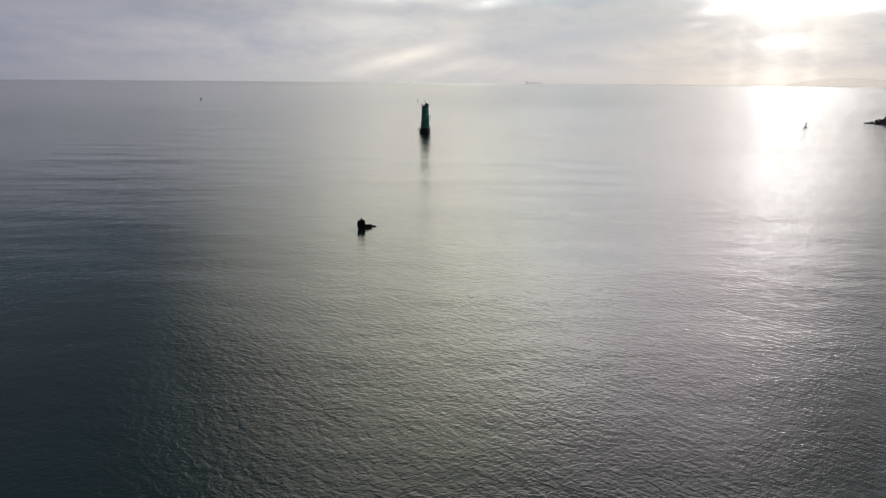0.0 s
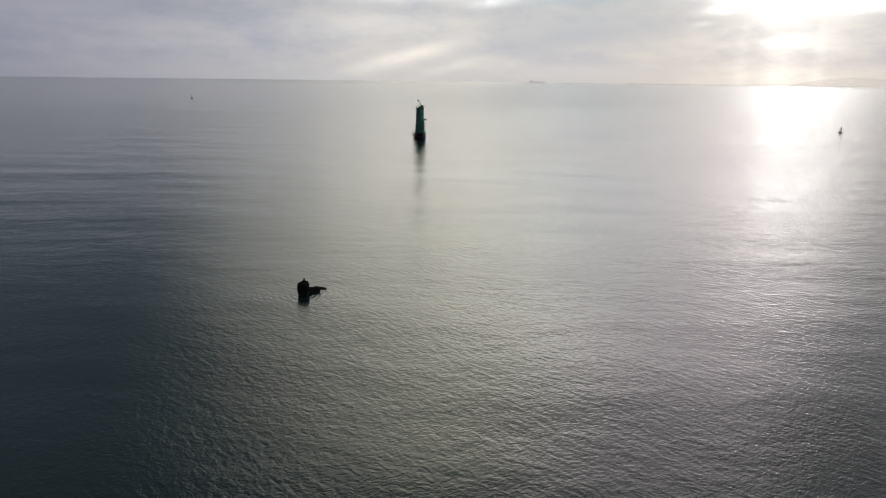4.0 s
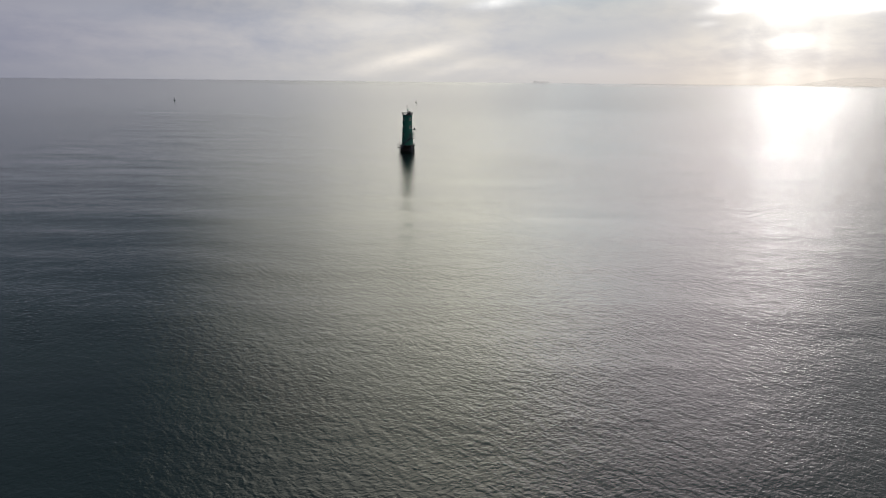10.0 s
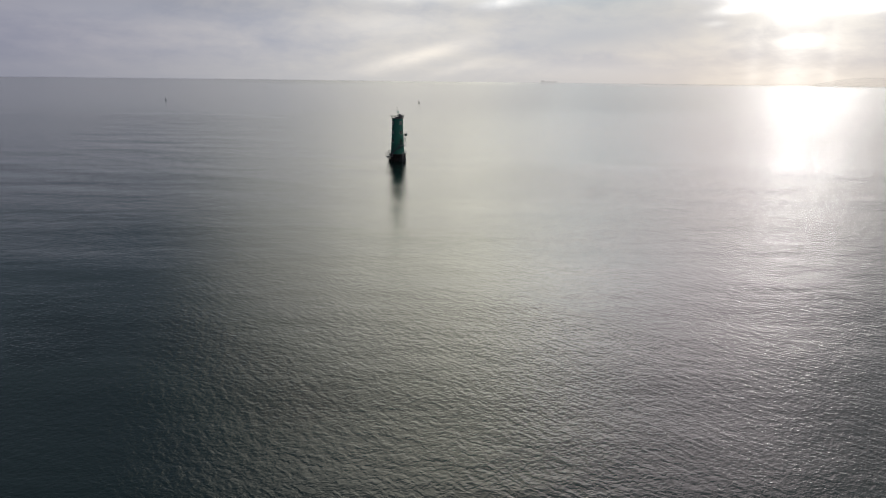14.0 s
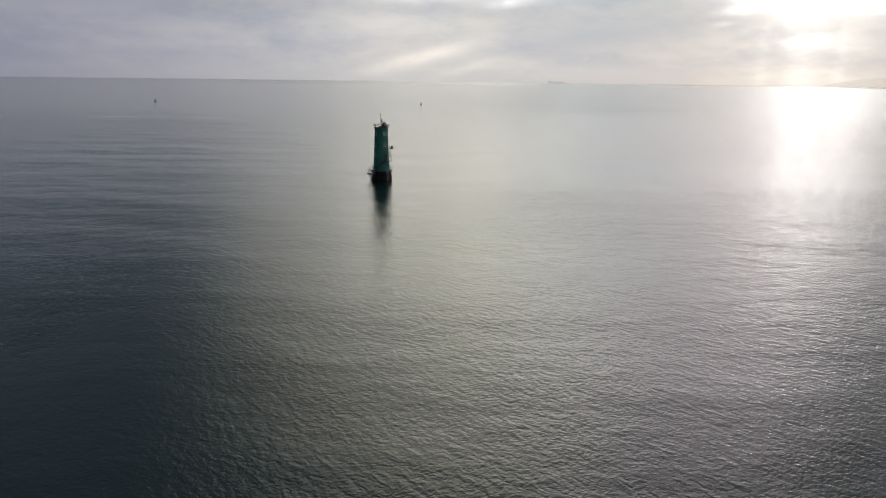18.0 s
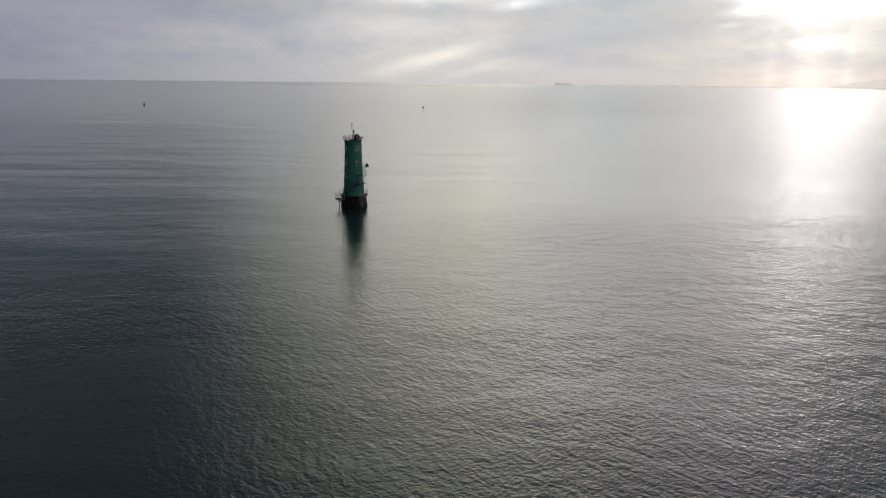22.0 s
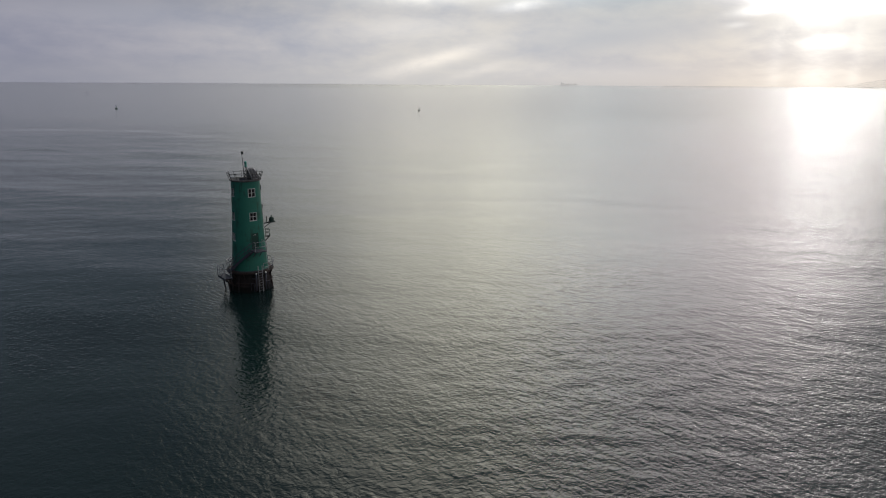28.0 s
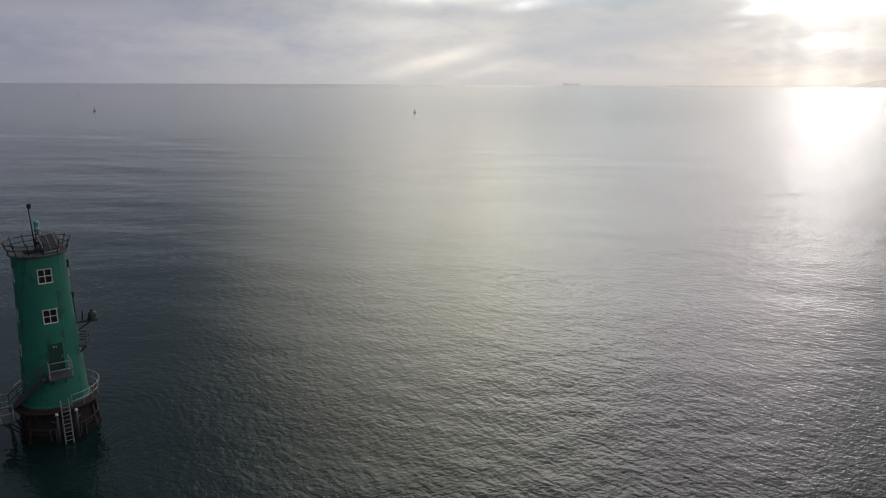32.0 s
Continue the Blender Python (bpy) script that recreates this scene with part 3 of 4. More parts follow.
def lighthouse():
    top = base("lighthouse", 0, 0, 0, "green round lighthouse tower on a dark rusted drum at sea", "lighthouse")
    # foot: a flared drum in the water
    drum = lathe(bmesh.new(), [(0.0, -1.6), (2.44, -1.6), (2.34, 0.0), (2.28, 0.35), (2.18, 0.5), (2.06, 1.3), (2.08, 1.45), (2.06, 1.90), (2.02, 1.98), (0.0, 1.98)], 48)
    drum_ob = part("drum", drum, WEED, top, "weed-dark rusted drum foot", True)
    part("tide_band", lathe(bmesh.new(), [(2.43, -1.2), (2.36, 0.0), (2.30, 0.36), (2.20, 0.50), (2.16, 0.52)], 48), STONE, top, "black weed band at the tide line", True)
    for i in range(16):
        az = i * 22.5 + 4
        if i in (2, 5, 6, 8, 11, 13):
            continue
        pile = rod(bmesh.new(), pol(az, 2.50, -1.4), pol(az, 2.14, 1.7), 0.10, 0.09, 8)
        part("fender_pile", pile, WEED if i % 4 else RUST, top, smooth=True)
    for a0, a1 in ((40, 132), (158, 214), (232, 330)):
        part("fender_belt", tube(bmesh.new(), arc(a0, a1, 2.30, 0.95), 0.06), RUST, top, "rust-streaked fender belt", True)
    # deck ring with its edge beam
    deck = lathe(bmesh.new(), [(1.6, 2.01), (2.44, 2.01), (2.44, 2.21), (1.6, 2.21), (1.6, 2.01)], 48)
    part("deck", deck, RUST, top, "rusted steel walkway round the foot")
    part("edge_beam", tube(bmesh.new(), [pol(a, 2.46, 2.11) for a in range(0, 360, 6)], 0.07, 6, True), RUST, top, smooth=True)
    # knee brackets under the deck
    for az in range(10, 370, 30):
        part("knee_bracket", rod(bmesh.new(), pol(az, 2.0, 1.3), pol(az, 2.42, 2.01), 0.05, seg=6), RUST, top)
    # railing of the deck, open at the ladder and at the side platform
    for a0, a1 in ((268, 360 + 139),):
        n = max(2, round((a1 - a0) / 20))
        posts = [(pol(a0 + (a1 - a0) * i / n, 2.41, DECK - 0.02), pol(a0 + (a1 - a0) * i / n, 2.56, DECK + 0.87)) for i in range(n + 1)]
        railing(top, posts, [arc(a0, a1, 2.56, DECK + 0.87), arc(a0, a1, 2.48, DECK + 0.42)], 0.028, GALV)
    tower_wall(top)
    part("plinth_band", lathe(bmesh.new(), [(1.8, 2.21), (1.99, 2.21), (1.96, 2.38), (1.8, 2.42)], 48), GREEN, top, smooth=True)
    part("foot_flange", tube(bmesh.new(), [pol(a, 2.01, 2.24) for a in range(0, 360, 6)], 0.035, 6, True), STEEL_BLUE, top, smooth=True)
    part("inner_floor", lathe(bmesh.new(), [(0, 4.34), (1.6, 4.34), (1.6, 4.38), (0, 4.38)], 32), INSIDE, top)
    part("inner_floor", lathe(bmesh.new(), [(0, 7.2), (1.44, 7.2), (1.44, 7.25), (0, 7.25)], 32), INSIDE, top)
    for az in FACES:
        window(top, az, UPPER)
        window(top, az, LOWER)
    window(top, 238.0, THIRD)
    # door
    m = facing(DOOR_AZ, body_r(5.4) - 0.16, LANDING + 0.87)
    door = part("door", box(bmesh.new(), m, DOOR_W - 0.01, 0.06, 1.73, 0.01), DOOR_GREEN, top, "dark green door set back in the wall")
    part("door_panel", box(bmesh.new(), m @ pose(0, -0.04, -0.45), DOOR_W * 0.7, 0.03, 0.7, 0.01), DOOR_GREEN, door)
    part("door_panel", box(bmesh.new(), m @ pose(0, -0.04, 0.36), DOOR_W * 0.7, 0.03, 0.6, 0.01), DOOR_GREEN, door)
    part("handle", rod(bmesh.new(), m @ Vector((0.34, -0.09, -0.1)), m @ Vector((0.34, -0.09, 0.06)), 0.018, seg=6), GALV, door)
    for s in (-0.07, 0.07):
        part("notice_bar", box(bmesh.new(), m @ pose(s, -0.062, 0.66), 0.05, 0.012, 0.09), WHITE_PAINT, door, "small white mark")
    # landing before the door
    lm = facing(150, 2.55, LANDING - 0.05)
    part("landing", box(bmesh.new(), lm, 1.3, 1.35, 0.12, 0.01), STEEL_BLUE, top, "blue-grey steel landing at the door")
    for sx in (-0.5, 0.5):
        a, b = lm @ Vector((sx * 0.7, -0.1, -0.05)), lm @ Vector((sx * 0.7, 0.62, -0.75))
        part("landing_bracket", rod(bmesh.new(), a, b, 0.045, seg=6), STEEL_BLUE, top)
    corners = [lm @ Vector((x, y, 0.05)) for x, y in ((-0.62, -0.64), (0.62, -0.64), (0.62, 0.5))]
    up = Vector((0, 0, 1.02))
    railing(top, [(c, c + up) for c in corners], [[c + up for c in corners], [c + up * 0.5 for c in corners]])
    railing(top, [], [[lm @ Vector((-0.62, -0.64, 1.07)), lm @ Vector((-0.62, -0.3, 1.07))]])
    # stair from the side platform up to the landing
    foot, head = pol(234, 2.5, DECK), lm @ Vector((-0.68, 0.05, 0.02))
    along = (head - foot)
    flat = Vector((along.x, along.y, 0)).normalized()
    side = Vector((flat.y, -flat.x, 0))
    if side.dot(foot) < 0:
        side = -side
    for s in (-0.36, 0.36):
        bm = bmesh.new()
        a, b = foot + side * s, head + side * s
        mid = (a + b) / 2
        q = (b - a).to_track_quat("X", "Z").to_matrix().to_4x4()
        box(bm, Matrix.Translation(mid) @ q, (b - a).length, 0.05, 0.24)
        part("stringer", bm, STEEL_BLUE, top, "blue-grey stair stringer")
        h0, h1 = a + up * 0.95, b + up * 0.95
        railing(top, [(a.lerp(b, t), a.lerp(b, t) + up * 0.95) for t in (0.04, 0.28, 0.52, 0.76, 0.98)], [[h0, h1], [a + up * 0.5, b + up * 0.5]], 0.022, STEEL_BLUE)
    tread = None
    heading = math.degrees(math.atan2(flat.y, flat.x))
    for i in range(13):
        p = foot.lerp(head, (i + 0.5) / 13)
        mm = pose(p.x, p.y, p.z, 0, 0, heading)
        if tread is None:
            tread = part("tread", box(bmesh.new(), Matrix(), 0.24, 0.68, 0.035), STEEL_BLUE, top)
            tread.matrix_basis = mm
        else:
            again(tread, mm, top)
    # side platform reaching out over the water
    pm = facing(240, 2.9, 1.65)
    part("side_platform", box(bmesh.new(), pm, 2.2, 0.9, 0.10, 0.01), STEEL_BLUE, top, "steel boat platform reaching out from the deck")
    for sx in (-0.85, 0.85):
        part("platform_brace", rod(bmesh.new(), pm @ Vector((sx, -0.35, -0.05)), pm @ Vector((sx, 0.5, -0.9)), 0.06, seg=6), RUST, top)
        part("platform_brace", rod(bmesh.new(), pm @ Vector((sx, 0.0, -0.05)), pm @ Vector((sx * 0.6, 0.95, -1.25)), 0.05, seg=6), RUST, top)
        part("platform_leg", rod(bmesh.new(), pm @ Vector((sx * 0.8, 0.0, -0.05)), pm @ Vector((sx * 0.75, 0.40, -2.6)), 0.07, 0.08, 8), WEED, top, smooth=True)
    part("platform_beam", box(bmesh.new(), pm @ pose(0, -0.38, -0.14), 2.1, 0.08, 0.16, 0.01), STEEL_BLUE, top)
    cs = [pm @ Vector((x, y, 0.05)) for x, y in ((-1.05, 0.3), (-1.05, -0.4), (-0.35, -0.4), (0.35, -0.4), (1.05, -0.4), (1.05, 0.3))]
    railing(top, [(c, c + up) for c in cs], [[c + up for c in cs], [c + up * 0.5 for c in cs]])
    # ladder and mooring posts
    lad = facing(148.5, 2.58, 1.25)
    for s in (-0.23, 0.23):
        part("ladder_stile", rod(bmesh.new(), lad @ Vector((s, -0.1, -1.9)), lad @ Vector((s, 0.06, 1.65)), 0.04, seg=6), GALV, top, "galvanised ladder stile")
    for i in range(11):
        z = -1.6 + i * 0.28
        part("rung", rod(bmesh.new(), lad @ Vector((-0.23, -0.09, z)), lad @ Vector((0.23, -0.09, z)), 0.022, seg=6), GALV, top)
    for s in (-0.55, 0.55):
        post = part("mooring_post", rod(bmesh.new(), lad @ Vector((s, -0.12, -1.0)), lad @ Vector((s, -0.12, 0.82)), 0.075, seg=10), STEEL_BLUE, top, "grey pile beside the ladder", True)
        part("post_cap", rod(bmesh.new(), lad @ Vector((s, -0.12, 0.82)), lad @ Vector((s, -0.12, 0.96)), 0.11, 0.07, 10), WHITE_PAINT, post, "white cap", True)
        part("post_strut", rod(bmesh.new(), lad @ Vector((s, -0.12, 0.3)), lad @ Vector((s * 1.5, 0.35, 0.3)), 0.05, seg=6), STEEL_BLUE, top)
    for az in (168, 124):
        part("bracket_frame", tube(bmesh.new(), [pol(az - 4, 2.3, -0.1), pol(az - 4, 2.42, 1.0), pol(az + 4, 2.42, 1.0), pol(az + 4, 2.3, 0.2)], 0.05), STEEL_BLUE, top)
    # gallery
    gal = lathe(bmesh.new(), [(0.0, 11.86), (1.50, 11.86), (1.62, 11.93), (1.69, 11.95), (1.69, 12.02), (1.65, 12.05), (0.0, 12.05)], 48)
    part("gallery", gal, ROOF, top, "dark weathered gallery slab with a rust-edged lip")
    n = 13
    posts = []
    for i in range(n):
        a = i * 360 / n + 8
        pts = [pol(a, 1.62, 12.03), pol(a, 1.74, 12.36), pol(a, 1.86, 12.68), pol(a, 1.90, 12.79), pol(a, 1.87, 12.85)]
        part("railing_post", tube(bmesh.new(), pts, 0.030), DARK_STEEL, top, smooth=True)
    railing(top, posts, [[pol(a, 1.85, 12.69) for a in range(0, 364, 8)], [pol(a, 1.74, 12.38) for a in range(0, 364, 8)]], 0.03, DARK_STEEL)
    # housing and solar panel
    hm = facing(112, 0.60, 12.05)
    bm = bmesh.new()
    lo = [hm @ Vector(p) for p in ((-0.30, -0.85, 0), (0.75, -0.85, 0), (0.75, 0.40, 0), (-0.30, 0.40, 0))]
    hi = [hm @ Vector(p) for p in ((-0.26, -0.35, 0.95), (0.68, -0.35, 0.95), (0.6, 0.18, 1.2), (-0.2, 0.18, 1.2))]
    vs = [bm.verts.new(p) for p in lo + hi]
    for f in ((3, 2, 1, 0), (4, 5, 6, 7), (0, 1, 5, 4), (1, 2, 6, 5), (2, 3, 7, 6), (3, 0, 4, 7)):
        bm.faces.new([vs[i] for i in f])
    bmesh.ops.bevel(bm, geom=bm.edges[:], offset=0.12, segments=3, affect="EDGES")
    housing = part("lantern_housing", bm, ROOF, top, "dark grey hooded housing on the roof")
    sm = facing(124, 1.12, 12.64) @ pose(0, 0, 0, -28)
    panel = part("solar_panel", box(bmesh.new(), sm, 0.95, 0.04, 1.15), SOLAR, top, "tilted dark solar panel in a light frame")
    for x, z, w, h in ((0, 0.575, 1.0, 0.03), (0, -0.575, 1.0, 0.03), (-0.475, 0, 0.03, 1.12), (0.475, 0, 0.03, 1.12), (0, 0, 0.024, 1.1)):
        part("panel_frame", box(bmesh.new(), sm @ pose(x, -0.012, z), w, 0.055, h), GALV, panel)
    # mast with its lamp
    mb = Vector((-0.05, -0.15, 12.04))
    mt = Vector((-0.18, -0.1, 14.68))
    part("mast", rod(bmesh.new(), mb, mt, 0.048, 0.032, 8), DARK_STEEL, top, smooth=True)
    # the mast is clamped to a splayed stand that carries the lantern
    lp = Vector((0.16, -0.14, 12.2))
    head = lp + Vector((0, 0, 1.16))
    for dx, dy in ((-0.16, -0.14), (0.17, -0.10), (0.02, 0.20)):
        part("stand_leg", rod(bmesh.new(), lp + Vector((dx, dy, -0.16)), head + Vector((dx * 0.3, dy * 0.3, 0)), 0.03, 0.025, 6), DARK_STEEL, top)
    for z in (0.35, 0.75):
        f = 1 - 0.7 * z / 1.16
        part("stand_brace", tube(bmesh.new(), [lp + Vector((dx * f, dy * f, z)) for dx, dy in ((-0.16, -0.14), (0.17, -0.10), (0.02, 0.20))], 0.02, 5, True), DARK_STEEL, top)
    part("mast_clamp", rod(bmesh.new(), mb.lerp(mt, 0.28), lp + Vector((0, 0, 0.7)), 0.035, seg=6), DARK_STEEL, top)
    part("mast_bracket", tube(bmesh.new(), [mb + Vector((0.10, 0, 0.0)), mb + Vector((0.12, 0, 0.55)), mb.lerp(mt, 0.26)], 0.05), DARK_STEEL, top, smooth=True)
    ml = Vector((mt.x + 0.05, mt.y, mt.z + 0.14))
    mast_lamp = part("mast_lamp", box(bmesh.new(), Matrix.Translation(ml), 0.22, 0.2, 0.24, 0.03), DARK_STEEL, top, "small dark lamp at the mast head")
    part("lamp_hood", rod(bmesh.new(), ml + Vector((0, 0, 0.12)), ml + Vector((0, 0, 0.18)), 0.14, 0.08, 10), DARK_STEEL, mast_lamp, smooth=True)
    lantern = part("green_lantern", lathe(bmesh.new(), [(0.0, 0.0), (0.15, 0.0), (0.17, 0.05), (0.17, 0.10), (0.145, 0.13), (0.145, 0.46), (0.17, 0.49), (0.16, 0.56), (0.10, 0.64), (0.0, 0.66)], 16), LAMP_GREEN, top, "pale green signal lantern", True)
    lantern.matrix_basis = pose(head.x, head.y, head.z) @ Matrix.Scale(0.9, 4)
    part("lantern_plate", rod(bmesh.new(), head + Vector((0, 0, -0.04)), head, 0.16, seg=12), DARK_STEEL, top)
    # battery box and a cable run on the gallery floor
    part("battery_box", box(bmesh.new(), facing(190, 0.85, 12.17), 0.62, 0.36, 0.26, 0.03), STEEL_BLUE, top, "low grey battery box")
    part("cable", tube(bmesh.new(), [pol(190, 0.7, 12.1), pol(176, 0.5, 12.08), pol(150, 0.35, 12.08), pol(140, 0.2, 12.1)], 0.03), DARK_STEEL, top, smooth=True)
    wp = pol(236, 1.86, 12.70)
    part("antenna_post", rod(bmesh.new(), wp, wp + Vector((0, 0, 0.55)), 0.03, seg=6), GALV, top)
    # fog bell on its arm
    bp = pol(72, 2.6, 7.2)
    arm_in = pol(72, body_r(7.1) - 0.03, 7.05)
    part("bell_arm", rod(bmesh.new(), arm_in, pol(72, 2.95, 7.12), 0.06, seg=8), DARK_STEEL, top)
    part("bell_arm", rod(bmesh.new(), pol(72, body_r(6.6) - 0.03, 6.5), pol(72, 2.5, 7.08), 0.045, seg=6), DARK_STEEL, top)
    part("bell_tray", rod(bmesh.new(), pol(72, 2.6, 7.12), pol(72, 2.6, 7.18), 0.42, seg=16), DARK_STEEL, top)
    bell = lathe(bmesh.new(), [(0.0, 0.0), (0.48, 0.0), (0.47, 0.06), (0.42, 0.16), (0.40, 0.45), (0.37, 0.62), (0.22, 0.75), (0.09, 0.80), (0.13, 0.92), (0.08, 1.02), (0.0, 1.04)], 20)
    part("bell", bell, BRONZE, top, "dull bronze fog bell", True).matrix_basis = pose(bp.x, bp.y, bp.z - 0.02) @ Matrix.Scale(0.68, 4)
    part("bell_striker", rod(bmesh.new(), pol(72, 2.0, 7.1), pol(72, 2.05, 7.8), 0.05, seg=6), DARK_STEEL, top)
    # small balcony below the bell
    bm2 = facing(88, 2.05, 5.7)
    part("balcony", box(bmesh.new(), bm2, 0.62, 0.5, 0.08, 0.01), DARK_STEEL, top, "small dark steel balcony")
    part("balcony_bracket", rod(bmesh.new(), bm2 @ Vector((0, -0.15, -0.04)), bm2 @ Vector((0, 0.28, -0.5)), 0.05, seg=6), DARK_STEEL, top)
    cs = [bm2 @ Vector((x, y, 0.04)) for x, y in ((-0.28, 0.2), (-0.28, -0.22), (0.28, -0.22), (0.28, 0.2))]
    railing(top, [(c, c + up * 0.75) for c in cs], [[c + up * 0.75 for c in cs], [c + up * 0.38 for c in cs]], 0.018, DOOR_GREEN)
    # conduit up the wall
    part("conduit", tube(bmesh.new(), [pol(74, body_r(z) + 0.03, z) for z in (7.2, 8, 8.8)], 0.03), DARK_STEEL, top)
    # junction box and a rust run by the door
    part("junction_box", box(bmesh.new(), facing(72, R_TOP + 0.04, 11.05), 0.3, 0.16, 0.5, 0.02), DARK_STEEL, top)
    part("junction_box", box(bmesh.new(), facing(72, body_r(8.6) + 0.04, 9.0), 0.22, 0.14, 0.35, 0.02), DARK_STEEL, top)
    return top


lighthouse()


# ---- broken masonry stump in the water ----
def rough_block(sx, sy, sz, seed, jag=0.1, cuts=4):
    bm = bmesh.new()
    bmesh.ops.create_cube(bm, size=1.0)
    bmesh.ops.subdivide_edges(bm, edges=bm.edges[:], cuts=cuts, use_grid_fill=True)
    for v in bm.verts:
        p = Vector((v.co.x * sx, v.co.y * sy, v.co.z * sz))
        q = p * 1.7 + Vector((seed * 7.1, seed * 3.3, 0))
        v.co = p + noise.noise_vector(q) * jag + noise.noise_vector(q * 3.1) * jag * 0.4
    return bm


def stump():
    x, y = ROCK_AT
    top = base("ruined_pier_stump", x, y, 0, "black weed-covered stump of a ruined pier in the water", "ruin")
    b = part("stump_block", rough_block(1.06, 1.0, 2.9, 1, 0.2, 8), STONE, top)
    b.matrix_basis = pose(0.02, 0.3, -0.08, 0, 0, -8)
    b = part("stump_cap", rough_block(0.52, 0.55, 0.45, 2, 0.14, 4), STONE, top)
    b.matrix_basis = pose(0.18, 0.5, 1.32, 0, 14, 20)
    part("iron_pin", rod(bmesh.new(), (0.12, 0.45, 1.3), (0.12, 0.45, 1.86), 0.12, 0.09, 8), DARK_STEEL, top)
    part("iron_pin", rod(bmesh.new(), (-0.48, -0.1, 1.0), (-0.5, -0.12, 1.66), 0.05, 0.04, 6), DARK_STEEL, top)
    b = part("fallen_beam", rough_block(1.7, 0.40, 0.5, 3, 0.10, 8), STONE, top, smooth=True)
    b.matrix_basis = pose(1.05, 1.35, 0.30, 0, 4, 28)
    b = part("low_rubble", rough_block(0.7, 0.3, 0.34, 4, 0.12, 5), STONE, top, smooth=True)
    b.matrix_basis = pose(2.1, 2.3, 0.0, 0, 8, -10)
    return top


stump()


# ---- buoys ----
def buoy(x, y, label, paint, high=3.6, can=False, scale=1.0, turn=0.0):
    top = base("buoy", x, y, 0, label, "buoy", "navigation buoys")
    top.matrix_basis = pose(x, y, 0, 2, 1, turn) @ Matrix.Scale(scale, 4)
    part("float", lathe(bmesh.new(), [(0, -0.6), (1.05, -0.6), (1.25, -0.3), (1.25, 0.45), (1.1, 0.6), (0, 0.65)], 24), paint, top, smooth=True)
    for i in range(4):
        a = 45 + i * 90
        part("leg", rod(bmesh.new(), pol(a, 0.85, 0.6), pol(a, 0.3, high - 0.9), 0.07, seg=6), paint, top)
    for t in (0.35, 0.7):
        r, z = 0.85 - 0.55 * t, 0.6 + (high - 1.5) * t
        part("cross_brace", tube(bmesh.new(), [pol(45 + i * 90, r, z) for i in range(4)], 0.05, 5, True), paint, top)
    part("head_plate", rod(bmesh.new(), (0, 0, high - 0.95), (0, 0, high - 0.85), 0.48, seg=12), paint, top)
    if can:
        part("topmark", rod(bmesh.new(), (0, 0, high - 0.85), (0, 0, high - 0.1), 0.40, seg=14), paint, top, smooth=True)
    else:
        part("topmark", rod(bmesh.new(), (0, 0, high - 0.75), (0, 0, high), 0.42, 0.03, 14), paint, top, smooth=True)
    part("lamp", rod(bmesh.new(), (0, 0, high - 0.1), (0, 0, high + 0.28), 0.11, seg=10), DARK_STEEL, top, smooth=True)
    return top


buoy(70.4, 499.2, "dark lattice buoy with a cone top far out", HAZE_BUOY_DARK, 3.8, False, 0.72)
buoy(-173.1, 534.5, "green lattice buoy with a cone top far out", HAZE_BUOY_GREEN, 4.0, False, 0.82, 20)
buoy(210.9, 24.8, "dark red lattice buoy with a can top in bright water", BUOY_RED, 3.6, True, 0.74, 30)
buoy(-154.8, 1469.2, "tiny grey buoy near the horizon", HAZE_BUOY_FAR, 4.2, False, 0.8)
buoy(-435.8, 1253.5, "tiny dark buoy near the horizon", HAZE_BUOY_FAR, 4.2, True, 0.9)


# ---- rocky end of a breakwater ----
def breakwater():
    top = base("breakwater", 280.5, 60.2, 0, "dark boulder breakwater ending in bright water", "breakwater")
    rnd = random.Random(4)
    stones = []
    for s in range(4):
        bm = bmesh.new()
        bmesh.ops.create_icosphere(bm, subdivisions=2, radius=1.0)
        for v in bm.verts:
            v.co += noise.noise_vector(v.co * 1.3 + Vector((s * 9, 0, 0))) * 0.35
        stones.append(mesh_of("boulder", bm))
        stones[-1].materials.append(BOULDER)
    core = part("rubble_core", rough_block(54, 8, 6.0, 6, 0.8, 8), BOULDER, top)
    core.matrix_basis = pose(40 * 0.8, -40 * 0.6, -0.9, 0, 2.5, -37)
    for i in range(240):
        t = rnd.random() ** 1.2 * 68 - 2
        w = rnd.uniform(-1, 1)
        rise = max(0.05, min(1.0, 0.06 + t / 11))
        z = (1 - abs(w)) * 4.3 * rise - 0.2
        s = rnd.uniform(0.8, 1.5) * (0.4 + 0.6 * rise)
        w *= 0.25 + 0.75 * rise
        o = new("boulder", stones[i % 4])
        o.parent = top
        o.matrix_basis = pose(t * 0.8 + w * 5.5 * 0.6, -t * 0.6 + w * 5.5 * 0.8, z, rnd.uniform(0, 360), rnd.uniform(0, 360), 0) @ Matrix.Diagonal((s, s * 0.9, s * 0.75, 1))


breakwater()


# ---- ship and far shore ----
def at_range(az, d):
    a = radians(az)
    return -20 + d * math.sin(a), -200 + d * math.cos(a)


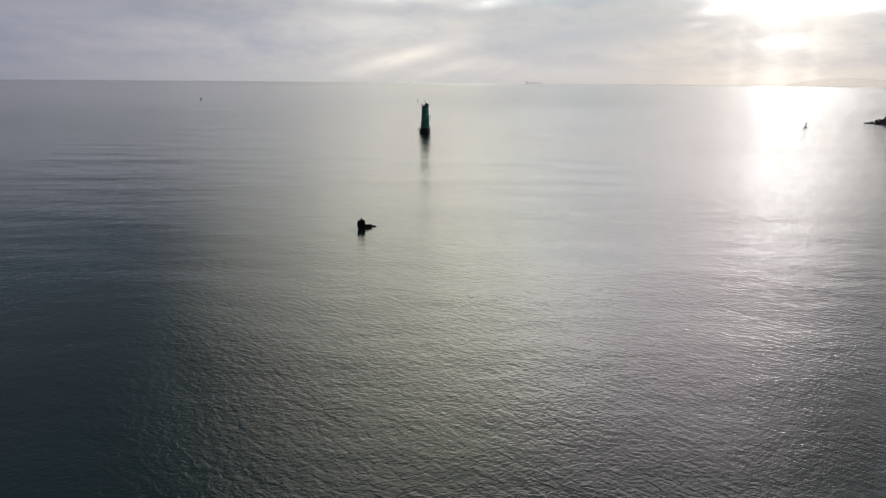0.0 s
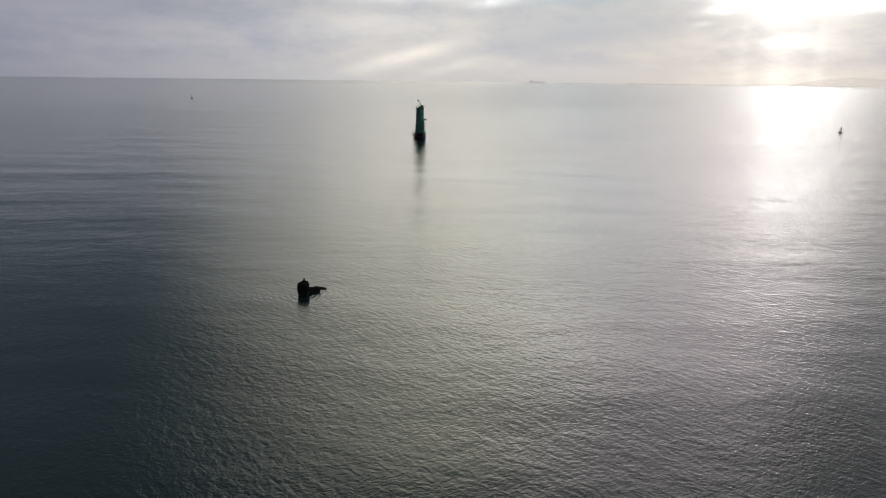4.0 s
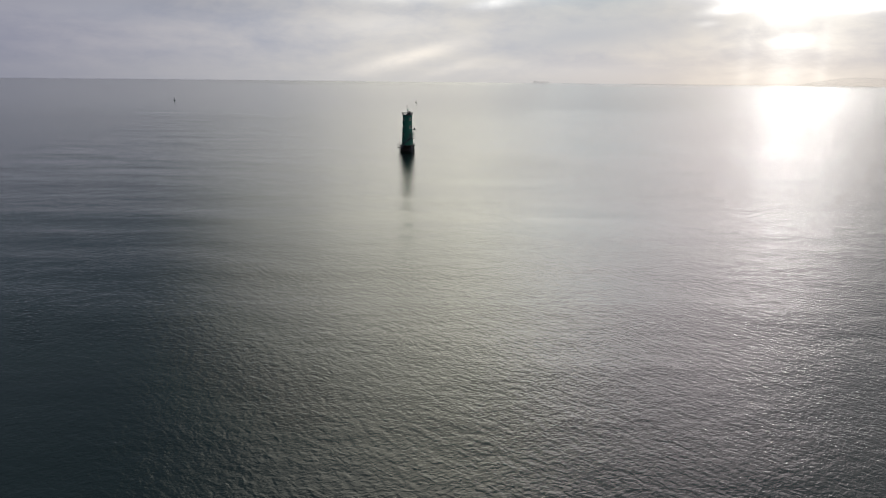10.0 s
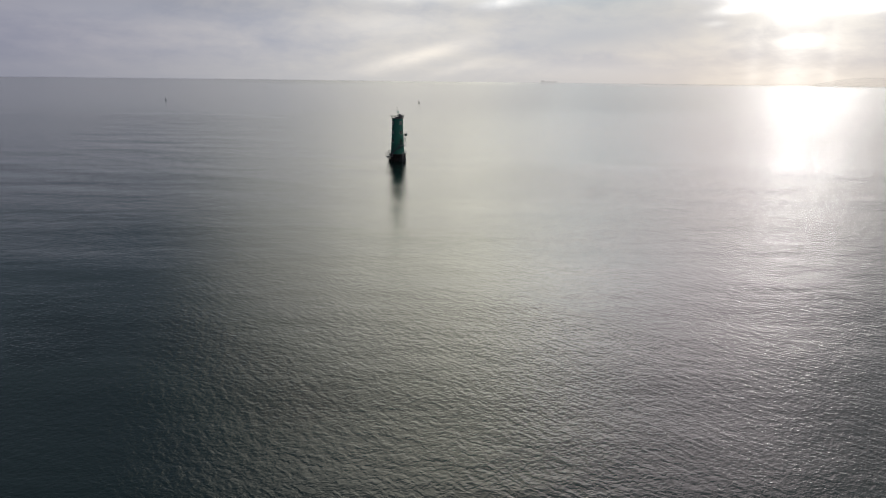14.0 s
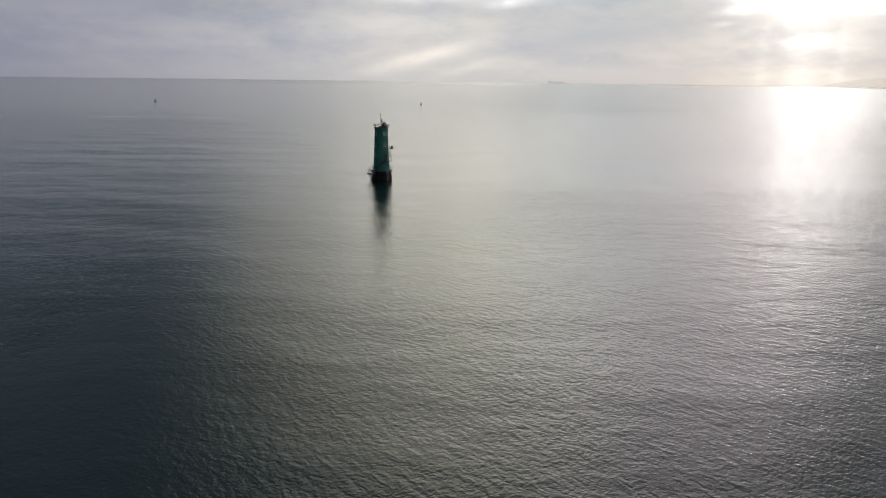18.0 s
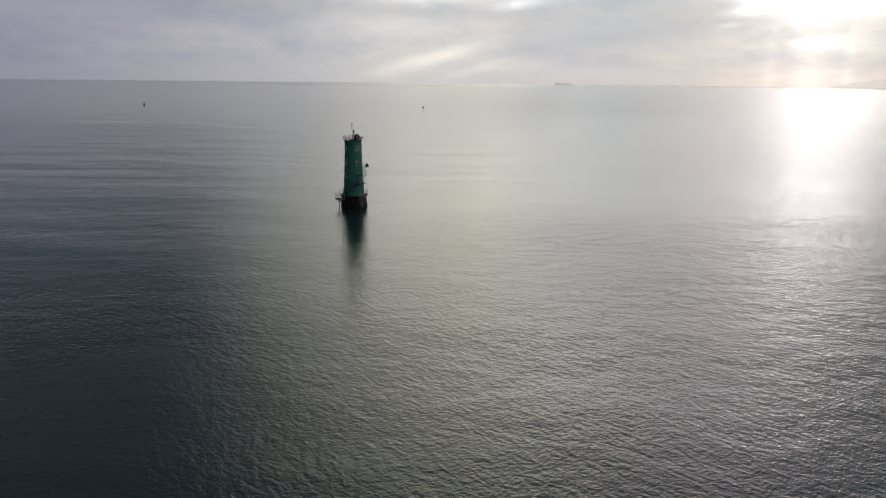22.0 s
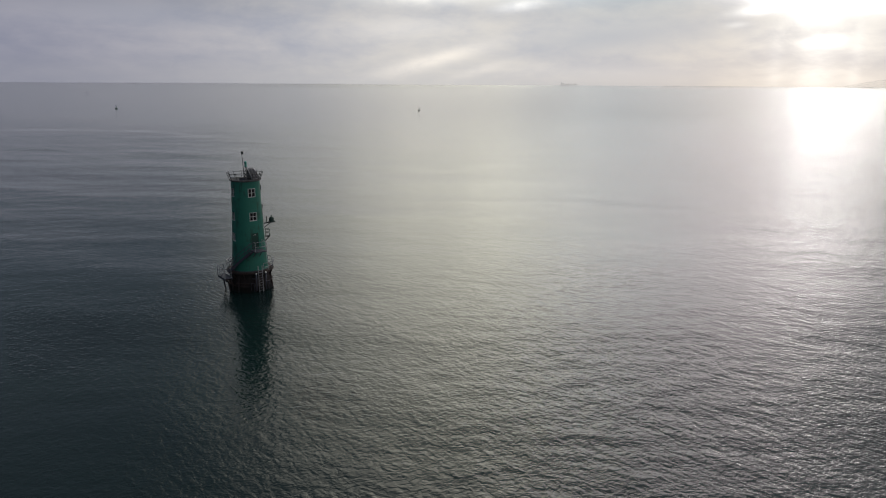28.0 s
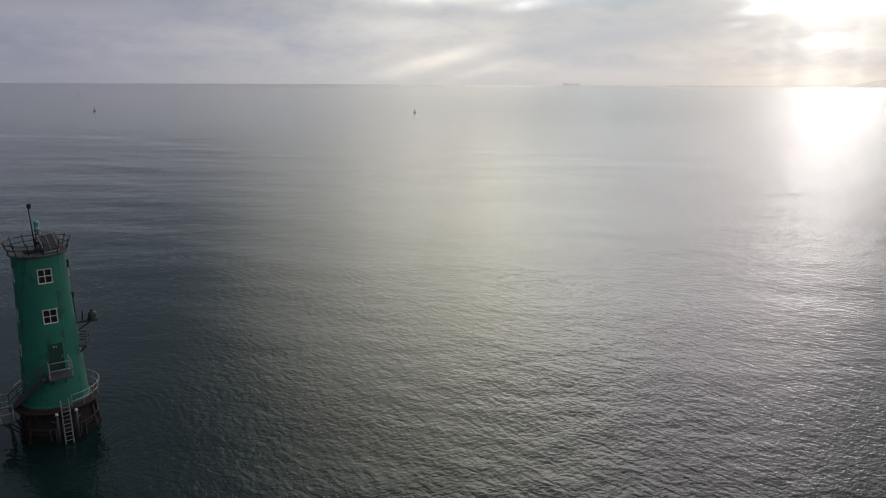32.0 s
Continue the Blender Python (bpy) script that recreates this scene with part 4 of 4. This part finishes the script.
def ship():
    x, y = at_range(17.6, 4560)
    top = base("cargo_ship", x, y, 7.0, "pale grey cargo ship lying in haze at the horizon", "ship")
    top.matrix_basis = pose(x, y, 11.0, 0, 0, -17.6) @ Matrix.Diagonal((1.32, 1.0, 1.1, 1))
    hull = bmesh.new()
    pts = [(-40, 5, 0), (36, 5, 0), (40, 0, 0), (36, -5, 0), (-40, -5, 0)]
    lo = [hull.verts.new((px * 0.96, py, -3)) for px, py, _ in pts]
    hi = [hull.verts.new((px, py, 5.5 + (1.5 if abs(px) > 38 else 0))) for px, py, _ in pts]
    hull.faces.new(hi), hull.faces.new(lo[::-1])
    for i in range(5):
        j = (i + 1) % 5
        hull.faces.new((lo[i], lo[j], hi[j], hi[i]))
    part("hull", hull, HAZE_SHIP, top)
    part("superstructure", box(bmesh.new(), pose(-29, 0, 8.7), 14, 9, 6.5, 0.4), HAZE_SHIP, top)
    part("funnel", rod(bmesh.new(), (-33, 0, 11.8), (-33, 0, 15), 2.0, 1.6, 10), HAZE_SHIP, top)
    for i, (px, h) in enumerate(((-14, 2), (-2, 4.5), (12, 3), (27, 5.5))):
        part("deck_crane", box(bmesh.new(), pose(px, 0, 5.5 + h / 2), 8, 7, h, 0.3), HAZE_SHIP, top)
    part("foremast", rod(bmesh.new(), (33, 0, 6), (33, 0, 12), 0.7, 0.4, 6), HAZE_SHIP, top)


ship()


def far_wall():
    x0, y0 = at_range(24.5, 4550)
    x1, y1 = at_range(41.0, 4450)
    top = base("harbour_wall", 0, 0, 0, "long low harbour wall in haze on the horizon", "harbour wall")
    a, b = Vector((x0, y0, 9.2)), Vector((x1, y1, 8.8))
    mid, d = (a + b) / 2, b - a
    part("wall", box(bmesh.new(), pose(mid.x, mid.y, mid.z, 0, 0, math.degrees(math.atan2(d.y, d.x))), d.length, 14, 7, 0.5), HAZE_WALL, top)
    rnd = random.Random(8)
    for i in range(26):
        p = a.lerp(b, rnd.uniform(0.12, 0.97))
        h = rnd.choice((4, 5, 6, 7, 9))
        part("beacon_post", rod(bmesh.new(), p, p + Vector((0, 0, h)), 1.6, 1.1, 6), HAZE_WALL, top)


far_wall()


def hills(name, az0, az1, peak, label, seed, d=4640):
    """A low hazy ridge at the edge of the sea."""
    bm = bmesh.new()
    n = 60
    rows = []
    for i in range(n + 1):
        t = i / n
        x, y = at_range(az0 + (az1 - az0) * t, d)
        h = peak * (math.sin(math.pi * t) ** 0.7) * (0.75 + 0.5 * noise.noise(Vector((t * 5, seed, 0)))) + 1
        rows.append([bm.verts.new((x * f, y * f, z)) for f, z in ((1.0, 4.0), (1.003, 8 + h * 0.6), (1.008, 9 + h), (1.012, 4.0))])
    for a, b in zip(rows, rows[1:]):
        for j in range(3):
            bm.faces.new((a[j], a[j + 1], b[j + 1], b[j]))
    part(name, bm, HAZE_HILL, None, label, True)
    tagged(bpy.data.objects[name], label, "hill", kind="structure")


hills("backdrop_hill", 36.0, 60.0, 92, "pale hazy headland beyond the bay", 1.0)
hills("backdrop_coast", -30.0, 4.0, 7, "faint low coast in haze on the horizon", 5.0)
